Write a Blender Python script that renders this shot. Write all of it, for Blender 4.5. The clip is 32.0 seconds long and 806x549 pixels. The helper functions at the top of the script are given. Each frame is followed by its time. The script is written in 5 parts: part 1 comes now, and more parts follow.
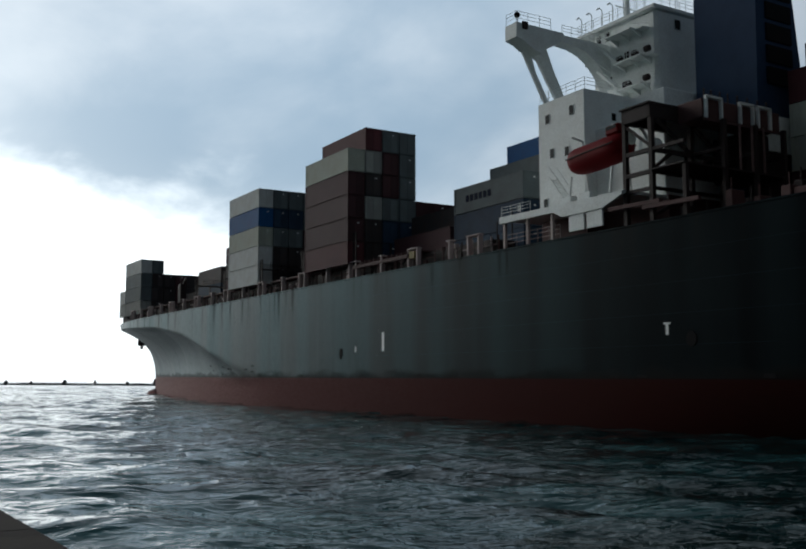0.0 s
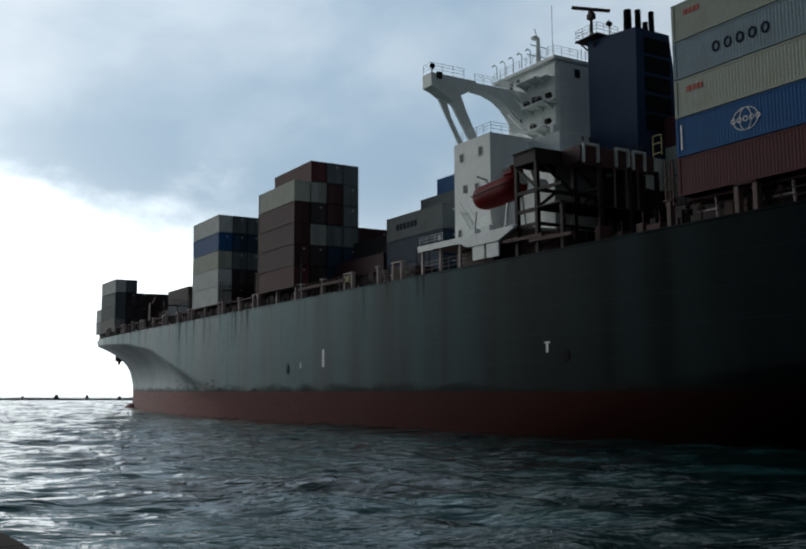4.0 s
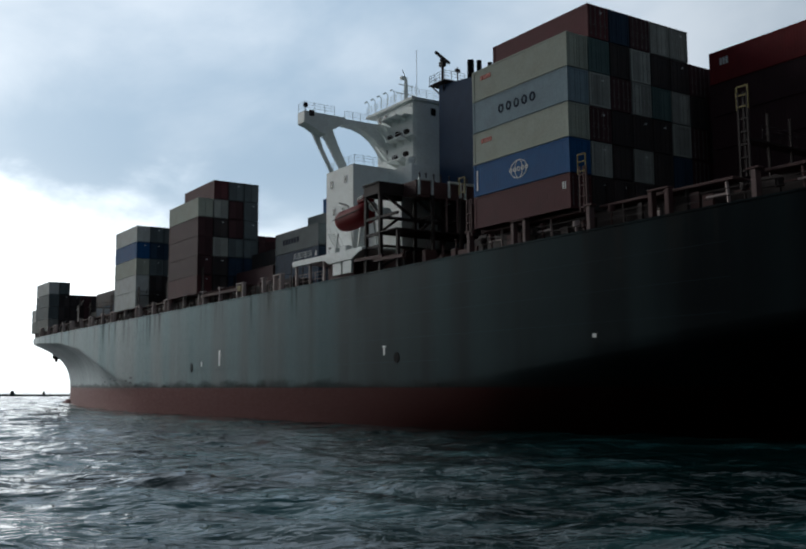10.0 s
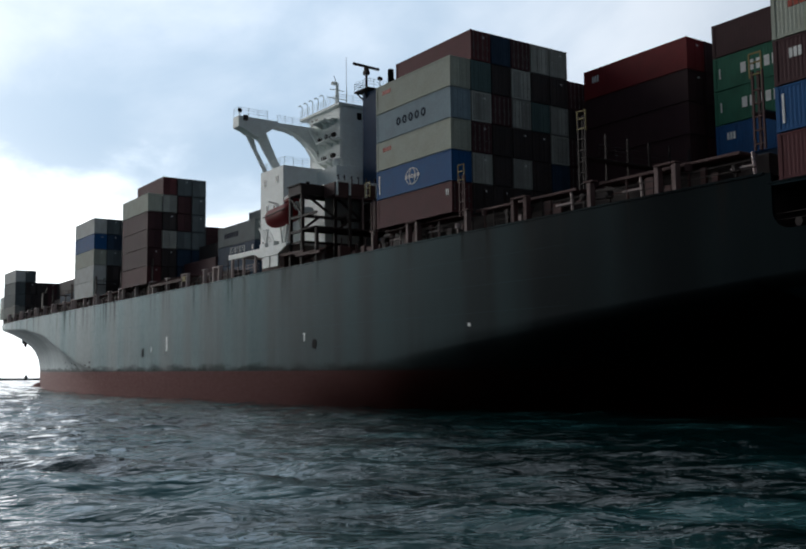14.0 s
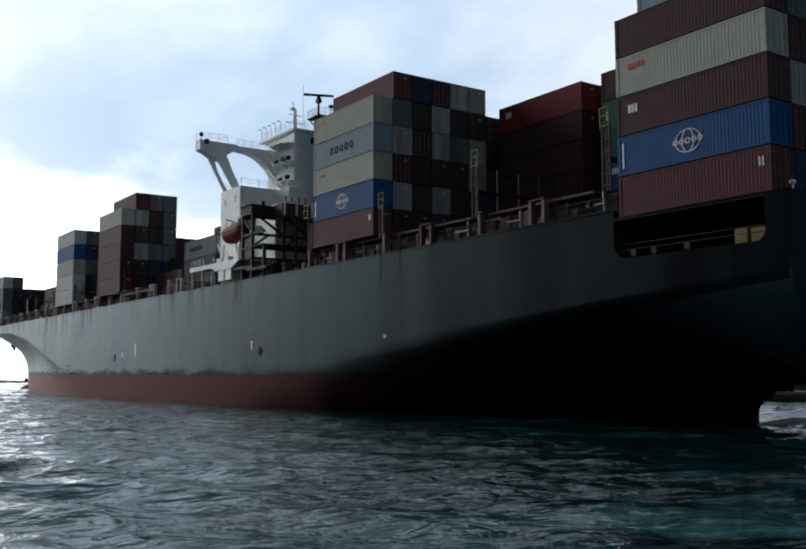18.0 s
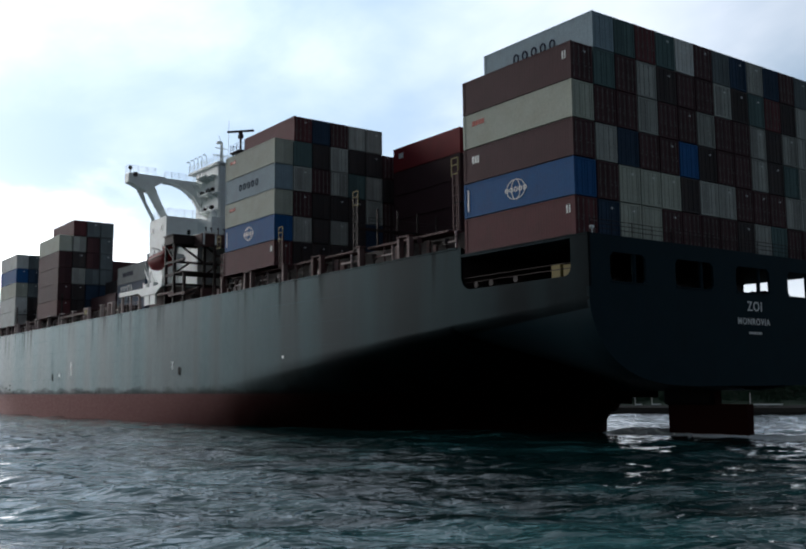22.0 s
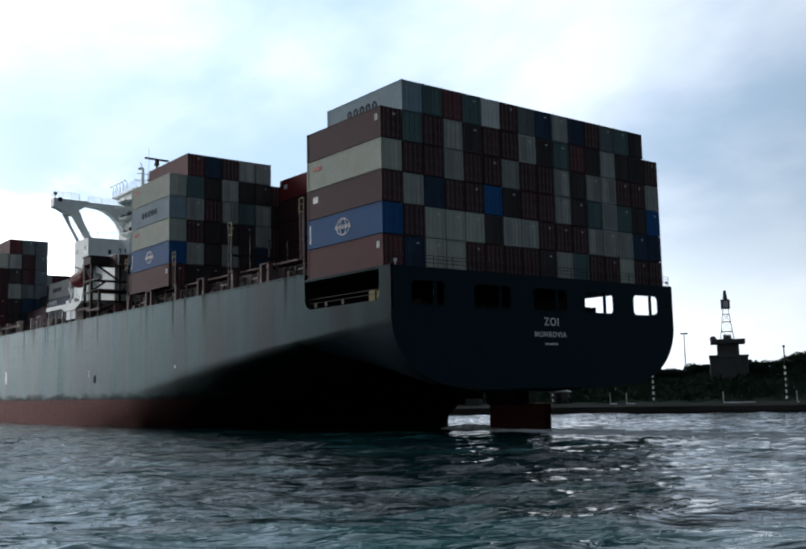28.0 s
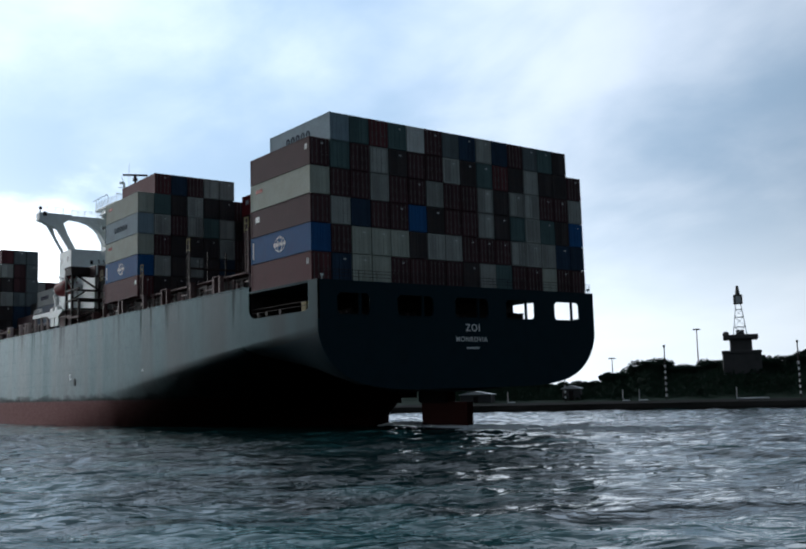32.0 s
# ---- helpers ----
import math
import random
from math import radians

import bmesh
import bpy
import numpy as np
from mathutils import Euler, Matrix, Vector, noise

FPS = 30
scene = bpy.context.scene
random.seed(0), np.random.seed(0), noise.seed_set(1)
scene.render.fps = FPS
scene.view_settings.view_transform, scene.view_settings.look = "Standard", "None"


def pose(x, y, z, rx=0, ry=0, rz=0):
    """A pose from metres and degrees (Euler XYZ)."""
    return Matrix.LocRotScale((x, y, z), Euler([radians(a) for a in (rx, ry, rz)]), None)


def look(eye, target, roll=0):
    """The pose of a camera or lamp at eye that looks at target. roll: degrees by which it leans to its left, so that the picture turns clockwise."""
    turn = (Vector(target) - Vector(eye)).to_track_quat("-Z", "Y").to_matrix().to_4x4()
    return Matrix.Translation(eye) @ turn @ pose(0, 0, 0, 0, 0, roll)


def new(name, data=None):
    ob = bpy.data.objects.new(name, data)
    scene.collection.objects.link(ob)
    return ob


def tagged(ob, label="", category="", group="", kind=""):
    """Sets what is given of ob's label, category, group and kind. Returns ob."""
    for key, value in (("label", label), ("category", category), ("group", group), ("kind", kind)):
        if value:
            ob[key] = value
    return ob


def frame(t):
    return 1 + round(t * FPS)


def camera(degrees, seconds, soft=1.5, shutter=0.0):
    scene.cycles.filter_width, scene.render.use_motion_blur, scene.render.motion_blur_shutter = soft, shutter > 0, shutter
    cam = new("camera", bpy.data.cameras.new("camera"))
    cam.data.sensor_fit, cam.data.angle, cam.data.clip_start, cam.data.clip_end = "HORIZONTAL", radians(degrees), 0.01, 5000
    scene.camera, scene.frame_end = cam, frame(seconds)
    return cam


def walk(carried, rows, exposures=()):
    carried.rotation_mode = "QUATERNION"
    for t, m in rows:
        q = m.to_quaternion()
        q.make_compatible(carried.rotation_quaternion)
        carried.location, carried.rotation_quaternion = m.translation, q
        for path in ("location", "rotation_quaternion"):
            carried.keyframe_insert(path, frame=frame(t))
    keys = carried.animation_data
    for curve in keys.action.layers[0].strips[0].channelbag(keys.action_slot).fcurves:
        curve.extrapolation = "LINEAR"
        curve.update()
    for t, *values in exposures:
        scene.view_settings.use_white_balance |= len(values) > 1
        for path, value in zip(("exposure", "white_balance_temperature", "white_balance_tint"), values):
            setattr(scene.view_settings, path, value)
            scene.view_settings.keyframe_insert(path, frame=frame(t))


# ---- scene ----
cam = camera(46.25, 32.0, soft=2.1)
EYE = 3.34
TURNS = [
    (0.0, 96.6, -0.45, -30.78), (0.5, 96.63, -0.42, -30.8), (1.0, 96.6, -0.52, -30.71), (1.5, 96.59, -0.45, -30.8),
    (2.0, 96.88, -0.63, -31.15), (2.5, 97.28, -0.49, -31.21), (3.0, 97.33, -0.28, -31.26), (3.5, 97.4, -0.21, -31.14),
    (5.5, 97.06, 0.18, -31.53), (6.0, 96.76, 0.17, -31.32), (6.5, 96.97, 0.17, -31.27), (7.0, 96.98, 0.2, -31.22),
    (7.5, 96.8, 0.14, -31.19), (8.0, 97.64, 0.06, -30.92), (8.5, 97.2, 0.07, -31.16), (9.0, 97.64, -0.09, -32.08),
    (9.5, 97.57, -0.36, -33.11), (10.0, 97.12, -0.06, -33.51), (10.5, 96.28, 0.48, -33.84), (11.0, 97.09, 1.02, -34.06),
    (11.5, 96.53, 0.2, -34.93), (12.0, 96.78, 0.21, -34.73), (12.5, 96.21, 0.42, -34.52), (13.0, 96.17, 0.75, -34.48),
    (13.5, 96.3, 0.62, -34.57), (14.0, 96.06, 0.2, -34.48), (14.5, 95.92, -0.26, -34.44), (16.5, 96.48, -0.21, -34.84),
    (17.0, 96.59, -0.49, -34.83), (17.5, 96.67, -0.26, -34.71), (18.0, 96.42, -0.35, -34.46), (18.5, 96.75, 0.02, -34.55),
    (19.0, 96.98, -0.06, -35.24), (19.5, 97.27, -0.06, -35.1), (20.0, 97.63, 0.18, -35.61), (20.5, 97.77, 0.38, -36.09),
    (21.0, 97.38, -0.04, -36.24), (21.5, 97.26, -0.13, -36.16), (22.0, 97.4, 0.12, -36.41), (22.5, 97.45, 0.14, -36.72),
    (23.0, 97.32, 0.32, -37.06), (23.5, 97.43, 0.58, -37.26), (24.0, 97.76, 0.73, -37.37), (24.5, 97.85, 0.83, -37.56),
    (25.0, 97.9, 0.73, -37.59), (25.5, 97.84, 0.71, -37.55), (27.5, 97.51, 0.69, -37.99), (28.0, 97.51, 0.79, -37.84),
    (28.5, 97.72, 0.8, -38.17), (29.0, 97.86, 1.25, -38.59), (29.5, 97.81, 1.41, -38.19), (30.0, 97.77, 1.39, -38.05),
    (30.5, 97.67, 1.23, -37.87), (31.0, 97.77, 1.27, -37.58), (31.5, 97.59, 1.22, -37.43), (32.0, 97.41, 1.22, -37.11),
]
EXPOSURES = [(0.0, 0.0, 6350, 7), (9.0, 0.08, 6350, 8), (13.0, 0.36, 6450, 10), (20.0, 0.60, 6350, 12), (25.0, 0.88, 6400, 12), (29.0, 0.76, 6200, 11), (32.0, 0.56, 6050, 10)]
walk(cam, [(t, pose(0, 0, EYE, rx, ry, rz)) for t, rx, ry, rz in TURNS], EXPOSURES)

# the ship glides ahead on a straight line: place of its base at its stern, by time
SHIP_PATH = [(0, 71.753, -21.834, 0.226), (4, 71.226, -9.695, 0.226), (8, 70.698, 2.529, 0.226), (12, 70.17, 14.837, 0.226),
             (16, 69.643, 27.229, 0.226), (20, 69.115, 39.705, 0.226), (24, 68.588, 52.265, 0.226), (28, 68.06, 64.909, 0.226),
             (32, 67.533, 77.637, 0.226)]
SHIP_ROWS = [(t, pose(x, y, z, 0.17, -0.66, 0.0)) for t, x, y, z in SHIP_PATH]
AFLOAT = []          # (thing, its place on the ship): all that travels with the ship
HALF = 19.55         # half the ship's beam

# ---- world, sun ----
SUN_AZ, SUN_EL = radians(-20), radians(22)      # azimuth from +y towards +x
SUN_DIR = Vector((math.sin(SUN_AZ) * math.cos(SUN_EL), math.cos(SUN_AZ) * math.cos(SUN_EL), math.sin(SUN_EL)))


def build_world():
    w = bpy.data.worlds.new("overcast_sky")
    scene.world = w
    w.use_nodes = True
    nt = w.node_tree
    nt.nodes.clear()
    N, L = nt.nodes.new, nt.links.new

    def math_node(op, a, b=None, clamp=False):
        n = N("ShaderNodeMath")
        n.operation, n.use_clamp = op, clamp
        for i, v in enumerate((a, b)):
            if v is None:
                continue
            if isinstance(v, (int, float)):
                n.inputs[i].default_value = v
            else:
                L(v, n.inputs[i])
        return n.outputs[0]

    def mix(fac, a, b):
        n = N("ShaderNodeMix")
        n.data_type = "RGBA"
        for sock, v in ((n.inputs[0], fac), (n.inputs[6], a), (n.inputs[7], b)):
            if isinstance(v, (tuple, list)):
                sock.default_value = (*v, 1)
            elif isinstance(v, (int, float)):
                sock.default_value = v
            else:
                L(v, sock)
        return n.outputs[2]

    def ramp(v, *stops):
        n = N("ShaderNodeValToRGB")
        n.color_ramp.interpolation = "EASE"
        while len(n.color_ramp.elements) < len(stops):
            n.color_ramp.elements.new(0.5)
        for e, (p, c) in zip(n.color_ramp.elements, stops):
            e.position, e.color = p, (c, c, c, 1) if isinstance(c, (int, float)) else (*c, 1)
        L(v, n.inputs[0])
        return n.outputs[0]

    co = N("ShaderNodeTexCoord").outputs["Generated"]
    sep = N("ShaderNodeSeparateXYZ")
    L(co, sep.inputs[0])
    x, y, z = sep.outputs
    up = math_node("MAXIMUM", z, 0.0)
    # flat cloud deck seen in perspective
    den = math_node("ADD", up, 0.30)
    comb = N("ShaderNodeCombineXYZ")
    L(math_node("DIVIDE", x, den), comb.inputs[0])
    L(math_node("DIVIDE", y, den), comb.inputs[1])
    comb.inputs[2].default_value = 3.7

    def cloud(scale, detail, rough, dx):
        m = N("ShaderNodeMapping")
        m.inputs["Location"].default_value = (dx, dx * 0.6, 0)
        m.inputs["Scale"].default_value = (scale, scale * 0.75, scale)
        L(comb.outputs[0], m.inputs[0])
        n = N("ShaderNodeTexNoise")
        n.inputs["Scale"].default_value, n.inputs["Detail"].default_value, n.inputs["Roughness"].default_value = 1.0, detail, rough
        n.inputs["Distortion"].default_value = 0.25
        L(m.outputs[0], n.inputs["Vector"])
        return n.outputs["Fac"]

    big, small = cloud(1.15, 4, 0.5, 1.4), cloud(3.6, 6, 0.55, 2.3)
    thick = math_node("ADD", math_node("MULTIPLY", big, 0.72), math_node("MULTIPLY", small, 0.28))

    def toward(az, el):
        """0 away from a direction, 1 towards it."""
        d = N("ShaderNodeVectorMath")
        d.operation = "DOT_PRODUCT"
        L(co, d.inputs[0])
        a, e = radians(az), radians(el)
        d.inputs[1].default_value = (math.sin(a) * math.cos(e), math.cos(a) * math.cos(e), math.sin(e))
        r = math_node("MULTIPLY_ADD", d.outputs["Value"], 0.5)
        r.node.inputs[2].default_value = 0.5
        return r
    glow = math_node("POWER", toward(23, 27), 5.5)       # seaward half of the sky is the bright one
    near = toward(-6, 4)
    sky = N("ShaderNodeTexSky")
    sky.sky_type, sky.sun_disc = "NISHITA", False
    sky.sun_elevation, sky.sun_rotation = SUN_EL, SUN_AZ
    blue = N("ShaderNodeMix")
    blue.data_type, blue.blend_type = "RGBA", "MULTIPLY"
    blue.inputs[0].default_value = 1
    L(sky.outputs[0], blue.inputs[6])
    blue.inputs[7].default_value = (0.06, 0.06, 0.06, 1)
    # cloud light: grey-blue where thick, white where thin
    lum = mix(ramp(thick, (0.36, 0), (0.62, 1)), (0.88, 0.96, 1.05), (0.42, 0.56, 0.71))
    thin = math_node("MULTIPLY_ADD", ramp(z, (0.42, 0), (0.62, 1)), -0.40)
    thin.node.inputs[2].default_value = 1.0                          # unseen sky overhead, dimmed so that the water mirrors less light
    scale = math_node("MULTIPLY_ADD", math_node("MULTIPLY", glow, thin), 0.95)
    # brighter unseen sky inland, added to light the faces that look aft
    inland = math_node("MULTIPLY_ADD", math_node("POWER", toward(172, 24), 3.0), 0.108)
    inland.node.inputs[2].default_value = 0.02
    L(inland, scale.node.inputs[2])
    cl = N("ShaderNodeVectorMath")
    cl.operation = "SCALE"
    L(lum, cl.inputs[0])
    L(scale, cl.inputs["Scale"])
    out = mix(0.86, blue.outputs[2], cl.outputs[0])
    # clear bright band under the edge of the cloud, low on the sun's side
    edge = math_node("ADD", z, math_node("MULTIPLY", math_node("SUBTRACT", thick, 0.5), 0.5))
    band = math_node("MULTIPLY", ramp(edge, (0.19, 1), (0.27, 0)), ramp(near, (0.90, 0), (0.968, 1)))
    out = mix(band, out, (1.62, 1.68, 1.72))
    haze = math_node("MULTIPLY", ramp(z, (0.0, 1), (0.24, 0)), 0.78)
    hz = N("ShaderNodeVectorMath")
    hz.operation = "SCALE"
    hz.inputs[0].default_value = (1.46, 1.54, 1.58)
    L(scale, hz.inputs["Scale"])
    out = mix(haze, out, hz.outputs[0])
    # the hidden sun makes the cloud round it glow
    veil = N("ShaderNodeVectorMath")
    veil.operation = "SCALE"
    veil.inputs[0].default_value = (2.1, 2.1, 2.05)
    L(math_node("MULTIPLY", math_node("POWER", toward(-21, 13), 30.0), ramp(z, (0.0, 1), (0.6, 0))), veil.inputs["Scale"])
    lit = N("ShaderNodeVectorMath")
    L(out, lit.inputs[0])
    L(veil.outputs[0], lit.inputs[1])
    bg = N("ShaderNodeBackground")
    L(lit.outputs[0], bg.inputs[0])
    bg.inputs[1].default_value = 1.0
    wo = N("ShaderNodeOutputWorld")
    L(bg.outputs[0], wo.inputs[0])


build_world()
sun = new("sun", bpy.data.lights.new("sun", "SUN"))
sun.data.energy, sun.data.angle, sun.data.color = 0.5, radians(24), (1.0, 0.96, 0.9)
sun.matrix_world = look(SUN_DIR * 100, (0, 0, 0))

# ---- materials ----


def material(name, base, rough=0.6, metal=0.0, spot=None, spot_amount=0.35, scale=1.0, bump=0.0, stretch=(1, 1, 1), jitter=0.0, spec=0.5):
    """A painted or mineral surface: base colour broken by grime at two scales, with fine relief and uneven gloss."""
    m = bpy.data.materials.new(name)
    m.use_nodes = True
    nt = m.node_tree
    N, L = nt.nodes.new, nt.links.new
    b = nt.nodes["Principled BSDF"]
    b.inputs["Metallic"].default_value = metal
    b.inputs["Specular IOR Level"].default_value = spec
    co = N("ShaderNodeTexCoord").outputs["Object"]
    mp = N("ShaderNodeMapping")
    mp.inputs["Scale"].default_value = [scale * s for s in stretch]
    L(co, mp.inputs[0])
    n1, n2 = N("ShaderNodeTexNoise"), N("ShaderNodeTexNoise")
    n1.inputs["Scale"].default_value, n1.inputs["Detail"].default_value = 0.7, 6
    n2.inputs["Scale"].default_value, n2.inputs["Detail"].default_value = 6.0, 5
    L(mp.outputs[0], n1.inputs["Vector"])
    L(mp.outputs[0], n2.inputs["Vector"])
    r = N("ShaderNodeValToRGB")
    r.color_ramp.elements[0].position, r.color_ramp.elements[1].position = 0.42, 0.72
    L(n1.outputs["Fac"], r.inputs[0])
    fac = N("ShaderNodeMath")
    fac.operation = "MULTIPLY"
    L(r.outputs[0], fac.inputs[0])
    fac.inputs[1].default_value = spot_amount
    mixc = N("ShaderNodeMix")
    mixc.data_type = "RGBA"
    L(fac.outputs[0], mixc.inputs[0])
    mixc.inputs[6].default_value = (*base, 1)
    mixc.inputs[7].default_value = (*(spot or [c * 0.45 for c in base]), 1)
    hsv = N("ShaderNodeHueSaturation")
    L(mixc.outputs[2], hsv.inputs["Color"])
    val = N("ShaderNodeMapRange")
    val.inputs["To Min"].default_value, val.inputs["To Max"].default_value = 0.78, 1.22
    L(n2.outputs["Fac"], val.inputs["Value"])
    if jitter:
        oi = N("ShaderNodeObjectInfo")
        jr = N("ShaderNodeMapRange")
        jr.inputs["To Min"].default_value, jr.inputs["To Max"].default_value = 1 - jitter, 1 + jitter
        L(oi.outputs["Random"], jr.inputs["Value"])
        mul = N("ShaderNodeMath")
        mul.operation = "MULTIPLY"
        L(val.outputs[0], mul.inputs[0])
        L(jr.outputs[0], mul.inputs[1])
        L(mul.outputs[0], hsv.inputs["Value"])
    else:
        L(val.outputs[0], hsv.inputs["Value"])
    L(hsv.outputs[0], b.inputs["Base Color"])
    rr = N("ShaderNodeMapRange")
    rr.inputs["To Min"].default_value, rr.inputs["To Max"].default_value = max(rough - 0.1, 0.03), min(rough + 0.12, 1)
    L(n2.outputs["Fac"], rr.inputs["Value"])
    L(rr.outputs[0], b.inputs["Roughness"])
    if bump:
        bp = N("ShaderNodeBump")
        bp.inputs["Strength"].default_value, bp.inputs["Distance"].default_value = bump, 0.02
        L(n2.outputs["Fac"], bp.inputs["Height"])
        L(bp.outputs[0], b.inputs["Normal"])
    return m


def hull_paint():
    """Dark grey ship's paint: long rain streaks below the deck edge, chalked patches, plating that is not quite flat."""
    m = bpy.data.materials.new("hull_grey_paint")
    m.use_nodes = True
    nt = m.node_tree
    N, L = nt.nodes.new, nt.links.new
    b = nt.nodes["Principled BSDF"]
    b.inputs["Specular IOR Level"].default_value = 0.03
    b.inputs["Specular Tint"].default_value = (0.73, 0.875, 0.905, 1)
    co = N("ShaderNodeTexCoord").outputs["Object"]

    def tex(scale, detail, vec):
        mp = N("ShaderNodeMapping")
        mp.inputs["Scale"].default_value = vec
        L(co, mp.inputs[0])
        n = N("ShaderNodeTexNoise")
        n.inputs["Scale"].default_value, n.inputs["Detail"].default_value = scale, detail
        L(mp.outputs[0], n.inputs["Vector"])
        return n.outputs["Fac"]

    def span(v, a, b_, lo, hi):
        r = N("ShaderNodeMapRange")
        for k, q in zip(("From Min", "From Max", "To Min", "To Max"), (a, b_, lo, hi)):
            r.inputs[k].default_value = q
        L(v, r.inputs["Value"])
        return r.outputs[0]
    streak, patch, fine = tex(0.22, 7, (0.3, 1.0, 0.05)), tex(0.07, 5, (1, 1, 1.4)), tex(3.0, 4, (1, 1, 0.4))
    L(span(streak, 0.42, 0.60, 0.19, 0.48), b.inputs["Metallic"])      # bright grazing sheen of a dark alkyd over steel, dulled in streaks
    add = N("ShaderNodeMath")
    add.operation = "ADD"
    L(span(streak, 0.42, 0.70, 0, 0.6), add.inputs[0])
    L(span(patch, 0.4, 0.65, 0, 0.4), add.inputs[1])
    mixc = N("ShaderNodeMix")
    mixc.data_type = "RGBA"
    L(add.outputs[0], mixc.inputs[0])
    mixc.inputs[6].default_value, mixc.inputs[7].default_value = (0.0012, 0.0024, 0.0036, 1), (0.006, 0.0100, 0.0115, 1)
    # brown runs from the scuppers, weed and scuffing above the boot top
    sep = N("ShaderNodeSeparateXYZ")
    L(co, sep.inputs[0])

    def mul(p, q):
        n = N("ShaderNodeMath")
        n.operation = "MULTIPLY"
        L(p, n.inputs[0])
        L(q, n.inputs[1])
        return n.outputs[0]
    runs = mul(span(tex(0.8, 3, (0.2, 1.0, 0.03)), 0.56, 0.66, 0, 0.85), span(sep.outputs[2], 10.5, 15.4, 0, 1))
    edge = N("ShaderNodeMath")
    edge.operation = "MULTIPLY_ADD"
    L(tex(0.5, 6, (1, 0.5, 2)), edge.inputs[0])
    edge.inputs[1].default_value = -2.2
    L(sep.outputs[2], edge.inputs[2])
    weed = span(edge.outputs[0], 2.75, 3.35, 0.8, 0)
    stain = N("ShaderNodeMath")
    stain.operation = "MAXIMUM"
    L(runs, stain.inputs[0])
    L(weed, stain.inputs[1])
    dirty = N("ShaderNodeMix")
    dirty.data_type = "RGBA"
    L(stain.outputs[0], dirty.inputs[0])
    L(mixc.outputs[2], dirty.inputs[6])
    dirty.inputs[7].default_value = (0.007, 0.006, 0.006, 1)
    L(dirty.outputs[2], b.inputs["Base Color"])
    ra = N("ShaderNodeMath")
    ra.operation = "ADD"
    L(span(streak, 0.35, 0.7, 0.35 - 0.04, 0.35 + 0.08), ra.inputs[0])
    L(span(fine, 0.3, 0.7, -0.04, 0.04), ra.inputs[1])
    rb = N("ShaderNodeMath")
    rb.operation = "ADD"
    L(ra.outputs[0], rb.inputs[0])
    L(span(stain.outputs[0], 0, 1, 0, 0.28), rb.inputs[1])
    L(rb.outputs[0], b.inputs["Roughness"])
    bp = N("ShaderNodeBump")
    bp.inputs["Strength"].default_value, bp.inputs["Distance"].default_value = 0.35, 0.03
    L(tex(0.35, 2, (1, 1, 1)), bp.inputs["Height"])
    L(bp.outputs[0], b.inputs["Normal"])
    return m


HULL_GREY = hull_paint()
HULL_RED = material("boot_top_red", (0.015, 0.0035, 0.003), 0.5, metal=0.42, spot=(0.013, 0.005, 0.0045), spot_amount=0.6, bump=0.03, stretch=(0.3, 0.15, 0.5), spec=0.05)
HULL_RED.node_tree.nodes["Principled BSDF"].inputs["Specular Tint"].default_value = (0.64, 0.36, 0.33, 1)
NAVY = material("transom_paint_and_counter_shade", (0.0038, 0.0200, 0.0285), 0.65, bump=0.05, spot_amount=0.3, spec=0.1)
DECK_RED = material("deck_red_oxide", (0.10, 0.035, 0.028), 0.8, bump=0.2)
STEEL_RED = material("red_oxide_steel", (0.088, 0.036, 0.034), 0.75, spot=(0.04, 0.02, 0.018), bump=0.1)
STEEL_PALE = material("pale_pink_steel", (0.56, 0.45, 0.43), 0.7, bump=0.1)
STEEL_DUSKY = material("dusky_pink_steel", (0.17, 0.105, 0.10), 0.7, spot=(0.07, 0.03, 0.025), bump=0.1)
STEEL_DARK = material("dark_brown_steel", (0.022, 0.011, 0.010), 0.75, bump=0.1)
WHITE = material("ship_white_paint", (0.86, 0.90, 0.88), 0.55, spot=(0.55, 0.52, 0.46), spot_amount=0.22, bump=0.03)
FUNNEL = material("funnel_blue_paint", (0.022, 0.050, 0.105), 0.75, spot_amount=0.25, spec=0.2)
BLACK = material("sooty_black", (0.008, 0.008, 0.009), 0.8, spec=0.1)
GLASS_DARK = material("dark_window_glass", (0.008, 0.009, 0.010), 0.2, spec=0.12)
ORANGE = material("lifeboat_orange", (0.17, 0.005, 0.008), 0.55, spot_amount=0.2, spec=0.08)
YELLOW = material("yellow_paint", (0.24, 0.19, 0.06), 0.7)
MARK = material("white_hull_mark", (0.86, 0.87, 0.85), 0.45)
CONCRETE = material("quay_concrete", (0.058, 0.048, 0.039), 0.9, spot=(0.018, 0.016, 0.014), spot_amount=0.6, scale=2.0, bump=0.5, spec=0.08)
LAND = material("dark_scrub_ground", (0.014, 0.030, 0.017), 0.95, spot=(0.018, 0.026, 0.015), scale=0.4, bump=0.4, spec=0.08)
STONE = material("bank_stone", (0.022, 0.021, 0.018), 0.95, scale=2.0, bump=0.5, spec=0.08)
LEAF = material("tree_leaf_dark", (0.018, 0.044, 0.024), 0.9, jitter=0.25, spec=0.1)


